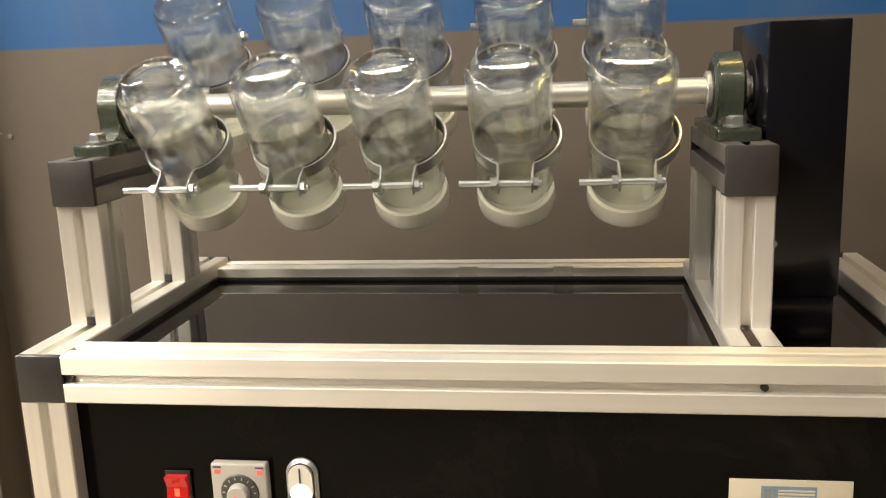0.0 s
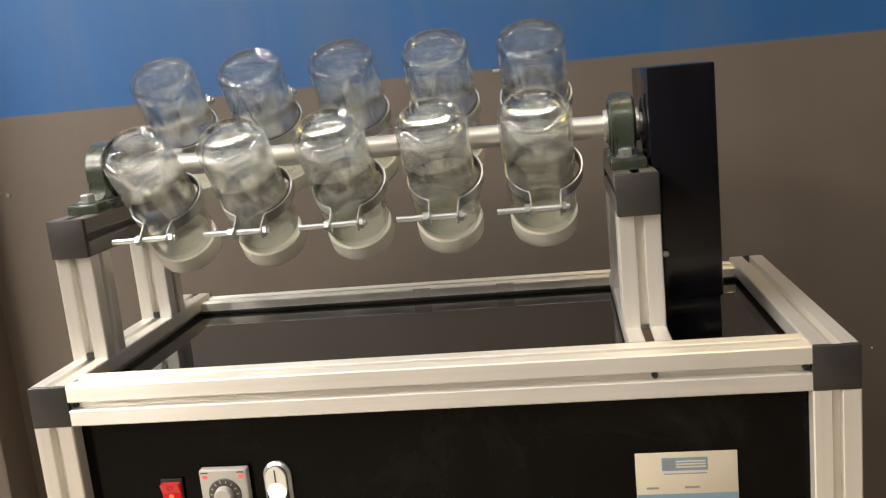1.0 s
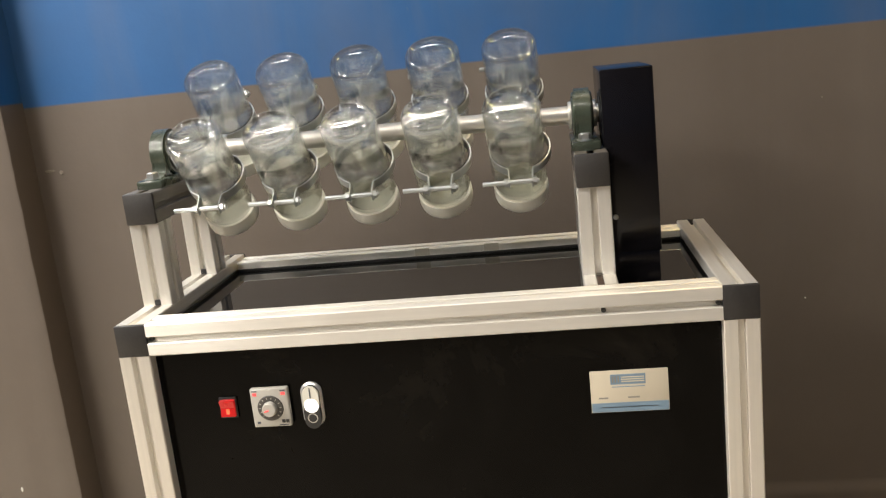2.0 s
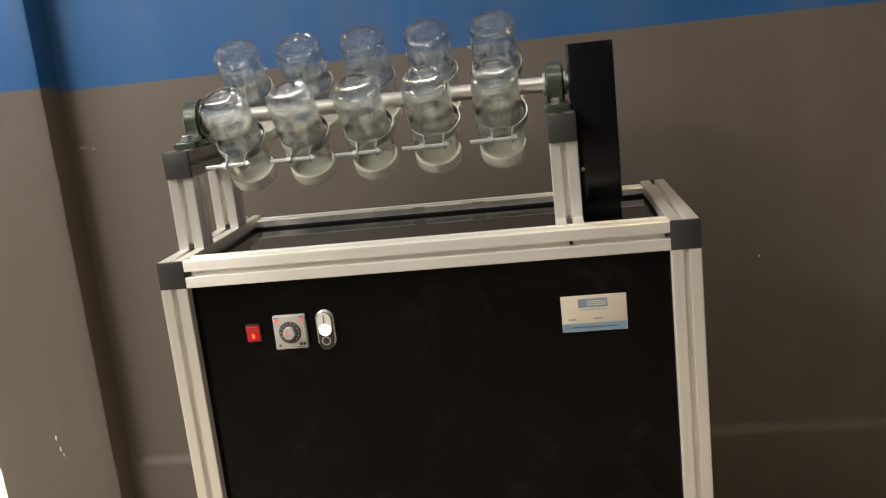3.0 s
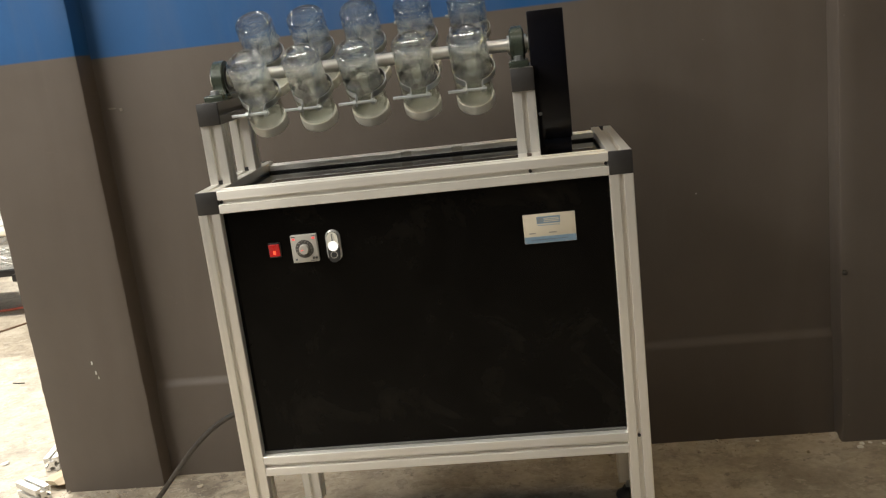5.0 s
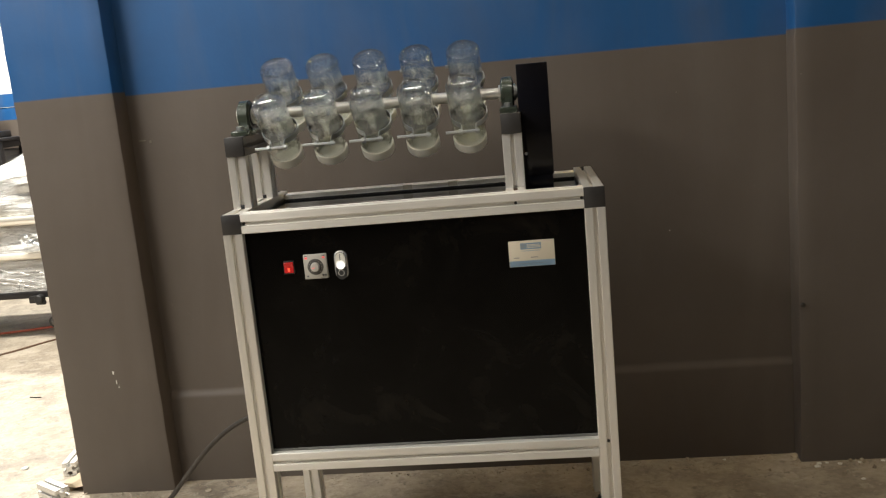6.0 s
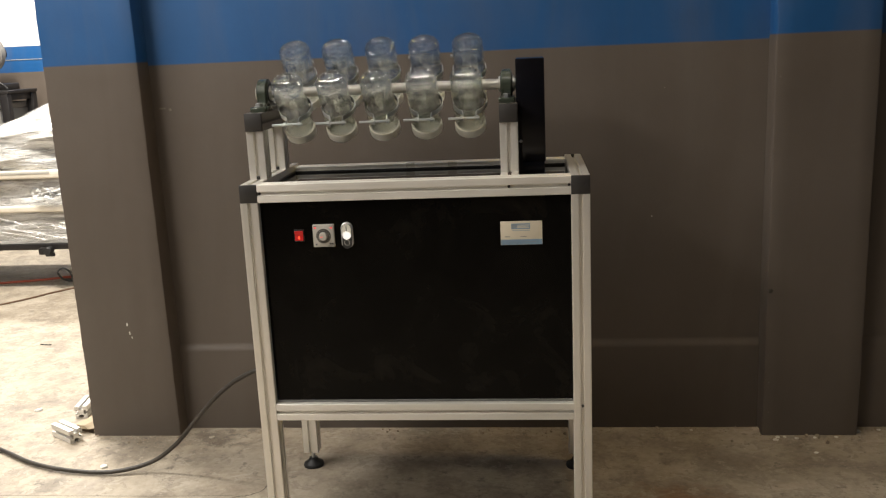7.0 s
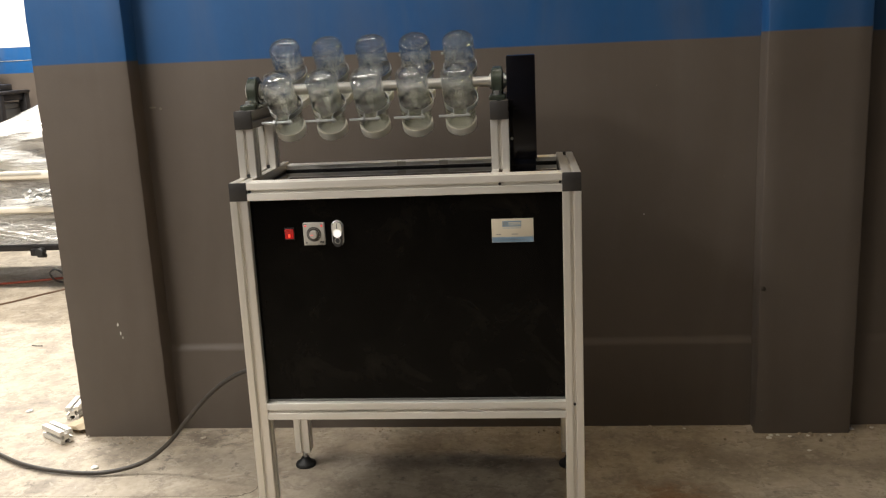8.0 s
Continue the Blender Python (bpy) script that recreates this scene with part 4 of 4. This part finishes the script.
def wrapped_stack():
    """Sheets bound in stretch film, slumped to a slanting ridge, with crumpled sides."""
    bm = bmesh.new()
    nx, nv = 90, 46
    rows = []
    for k in range(nx + 1):
        x = -3.5 + 2.7 * k / nx
        ridge = min(1.0, max(0.72, 0.814 + 0.346 * (x + 2.216)))
        eave = min(0.8, ridge - 0.09)
        section = [(2.3, 0.236), (2.29, eave), (2.7, ridge), (2.85, ridge - 0.03), (2.88, 0.236)]
        lengths = [0.0]
        for (a, b), (c, d) in zip(section, section[1:]):
            lengths.append(lengths[-1] + math.hypot(c - a, d - b))
        row = []
        for n in range(nv + 1):
            at = lengths[-1] * n / nv
            i = max(q for q in range(len(section) - 1) if lengths[q] <= at + 1e-9)
            f = (at - lengths[i]) / (lengths[i + 1] - lengths[i])
            y, z = (section[i][q] + f * (section[i + 1][q] - section[i][q]) for q in (0, 1))
            low = min(1.0, (z - 0.236) * 8)
            y += low * (0.012 * math.sin(z * 55) + 0.045 * noise.noise(Vector((x * 3, z * 11, 1.0))))
            z += low * 0.02 * noise.noise(Vector((x * 4, y * 4, 5.0)))
            row.append(bm.verts.new((x + 0.01 * noise.noise(Vector((z * 9, y * 5, x))), y, z)))
        rows.append(row)
    for a, b in zip(rows, rows[1:]):
        for n in range(nv):
            bm.faces.new((a[n], a[n + 1], b[n + 1], b[n]))
        bm.faces.new((a[nv], a[0], b[0], b[nv]))
    bm.faces.new(rows[0][::-1])
    bm.faces.new(rows[-1])
    root = thing("wrapped_load", "load of boards wrapped in crumpled clear film", "wrapped load", pose(0, 0, 0))
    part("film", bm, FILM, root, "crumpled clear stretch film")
    for z, thick in ((0.566, 0.042), (0.398, 0.034)):
        part("board_edge", boxed((-3.3, 2.268, z), (-1.0, 2.36, z + thick), 0.009, 3), FILM_BOARD, root, "pale board edge under the film")
    part("label_strip", boxed((-2.6, 2.2655, 0.591), (-1.72, 2.2685, 0.604), 0.001), PLASTIC_GREY, root, "narrow grey printed strip")
    rng = random.Random(8)
    for k in range(18):
        x, z, run = rng.uniform(-2.2, -1.6), rng.uniform(0.31, 0.385), rng.uniform(0.1, 0.28)
        path = smooth_path([(x + run * q / 4, 2.268 - rng.uniform(0, 0.01), z + rng.uniform(-0.006, 0.006) - 0.2 * run * q / 4) for q in range(5)], 5)
        part("film_fold", sweep(bmesh.new(), path, [(0.0024 * c, 0.001 * d) for c, d in ring_section(1.0, 6)]), FILM, root)
    for k in range(14):
        x, z, run = rng.uniform(-1.84, -1.7), rng.uniform(0.475, 0.525), rng.uniform(0.03, 0.08)
        path = smooth_path([(x + run * q / 3, 2.258 - rng.uniform(0, 0.02), z + rng.uniform(-0.014, 0.014)) for q in range(4)], 4)
        part("film_fold", sweep(bmesh.new(), path, [(0.006 * c, 0.0012 * d) for c, d in ring_section(1.0, 6)]), FILM if k % 2 else ZINC, root)
    return root


cart()
wrapped_stack()


def bench():
    root = thing("work_table", "small black iron work table by the far wall", "table", pose(-3.785, 4.86, 0))
    part("tabletop", boxed((-0.5, -0.21, 0.905), (0.47, 0.21, 0.93), 0.003), IRON, root)
    for y in (-0.19, 0.19):
        part("apron", boxed((-0.43, y - 0.014, 0.855), (0.4, y + 0.014, 0.904), 0.002), IRON, root)
    for x in (-0.46, 0.43):
        part("apron", boxed((x - 0.014, -0.16, 0.855), (x + 0.014, 0.16, 0.904), 0.002), IRON, root)
        for y in (-0.18, 0.18):
            part("leg", boxed((x - 0.03, y - 0.03, 0), (x + 0.03, y + 0.03, 0.904), 0.003), IRON, root)
    for y in (-0.18, 0.18):
        part("stretcher", boxed((-0.43, y - 0.015, 0.42), (0.4, y + 0.015, 0.45), 0.003), IRON, root)
    return root


def cut_off_saw():
    """A bench saw with a round pale guard, standing on the far table."""
    root = thing("bench_saw", "bench saw with a round pale grey blade guard", "saw", pose(-3.575, 4.86, 0.931))
    part("base", boxed((-0.2, -0.14, 0), (0.16, 0.14, 0.05), 0.008), IRON, root)
    part("arm", boxed((-0.05, -0.03, 0.05), (0.02, 0.03, 0.19), 0.01), IRON, root)
    part("blade_guard", lathe(bmesh.new(), [(0, -0.035), (0.14, -0.035), (0.15, -0.025), (0.15, 0.025), (0.14, 0.035), (0, 0.035)], 48, "y"), PLASTIC_MID, root, "round pale grey blade guard", (0.0, 0, 0.284))
    part("hub", rod(bmesh.new(), 0.022, -0.045, -0.034, "y", segments=20, bevel=0.003), IRON, root, "dark hub of the guard", (0.02, 0, 0.284))
    part("motor", rod(bmesh.new(), 0.06, 0.03, 0.2, "y", segments=24, bevel=0.008), IRON, root, "", (0, 0, 0.284))
    part("hose", sweep(bmesh.new(), smooth_path([(0.04, -0.05, 0.05), (0.08, -0.1, 0.09), (0.15, -0.12, 0.06), (0.2, -0.1, 0.012)], 8), ring_section(0.008, 10)), RUBBER, root, "thin black hose")
    return root


def grey_box():
    """A low closed carton on the far table's stretchers."""
    root = thing("grey_box", "pale grey closed box resting under the iron work table", "box", pose(-3.575, 4.86, 0.451))
    part("body", boxed((-0.1, -0.2, 0), (0.17, 0.2, 0.34), 0.006), PLASTIC_MID, root)
    part("lid", boxed((-0.106, -0.206, 0.341), (0.176, 0.206, 0.385), 0.006), PLASTIC_MID, root)
    return root


bench()
cut_off_saw()
grey_box()
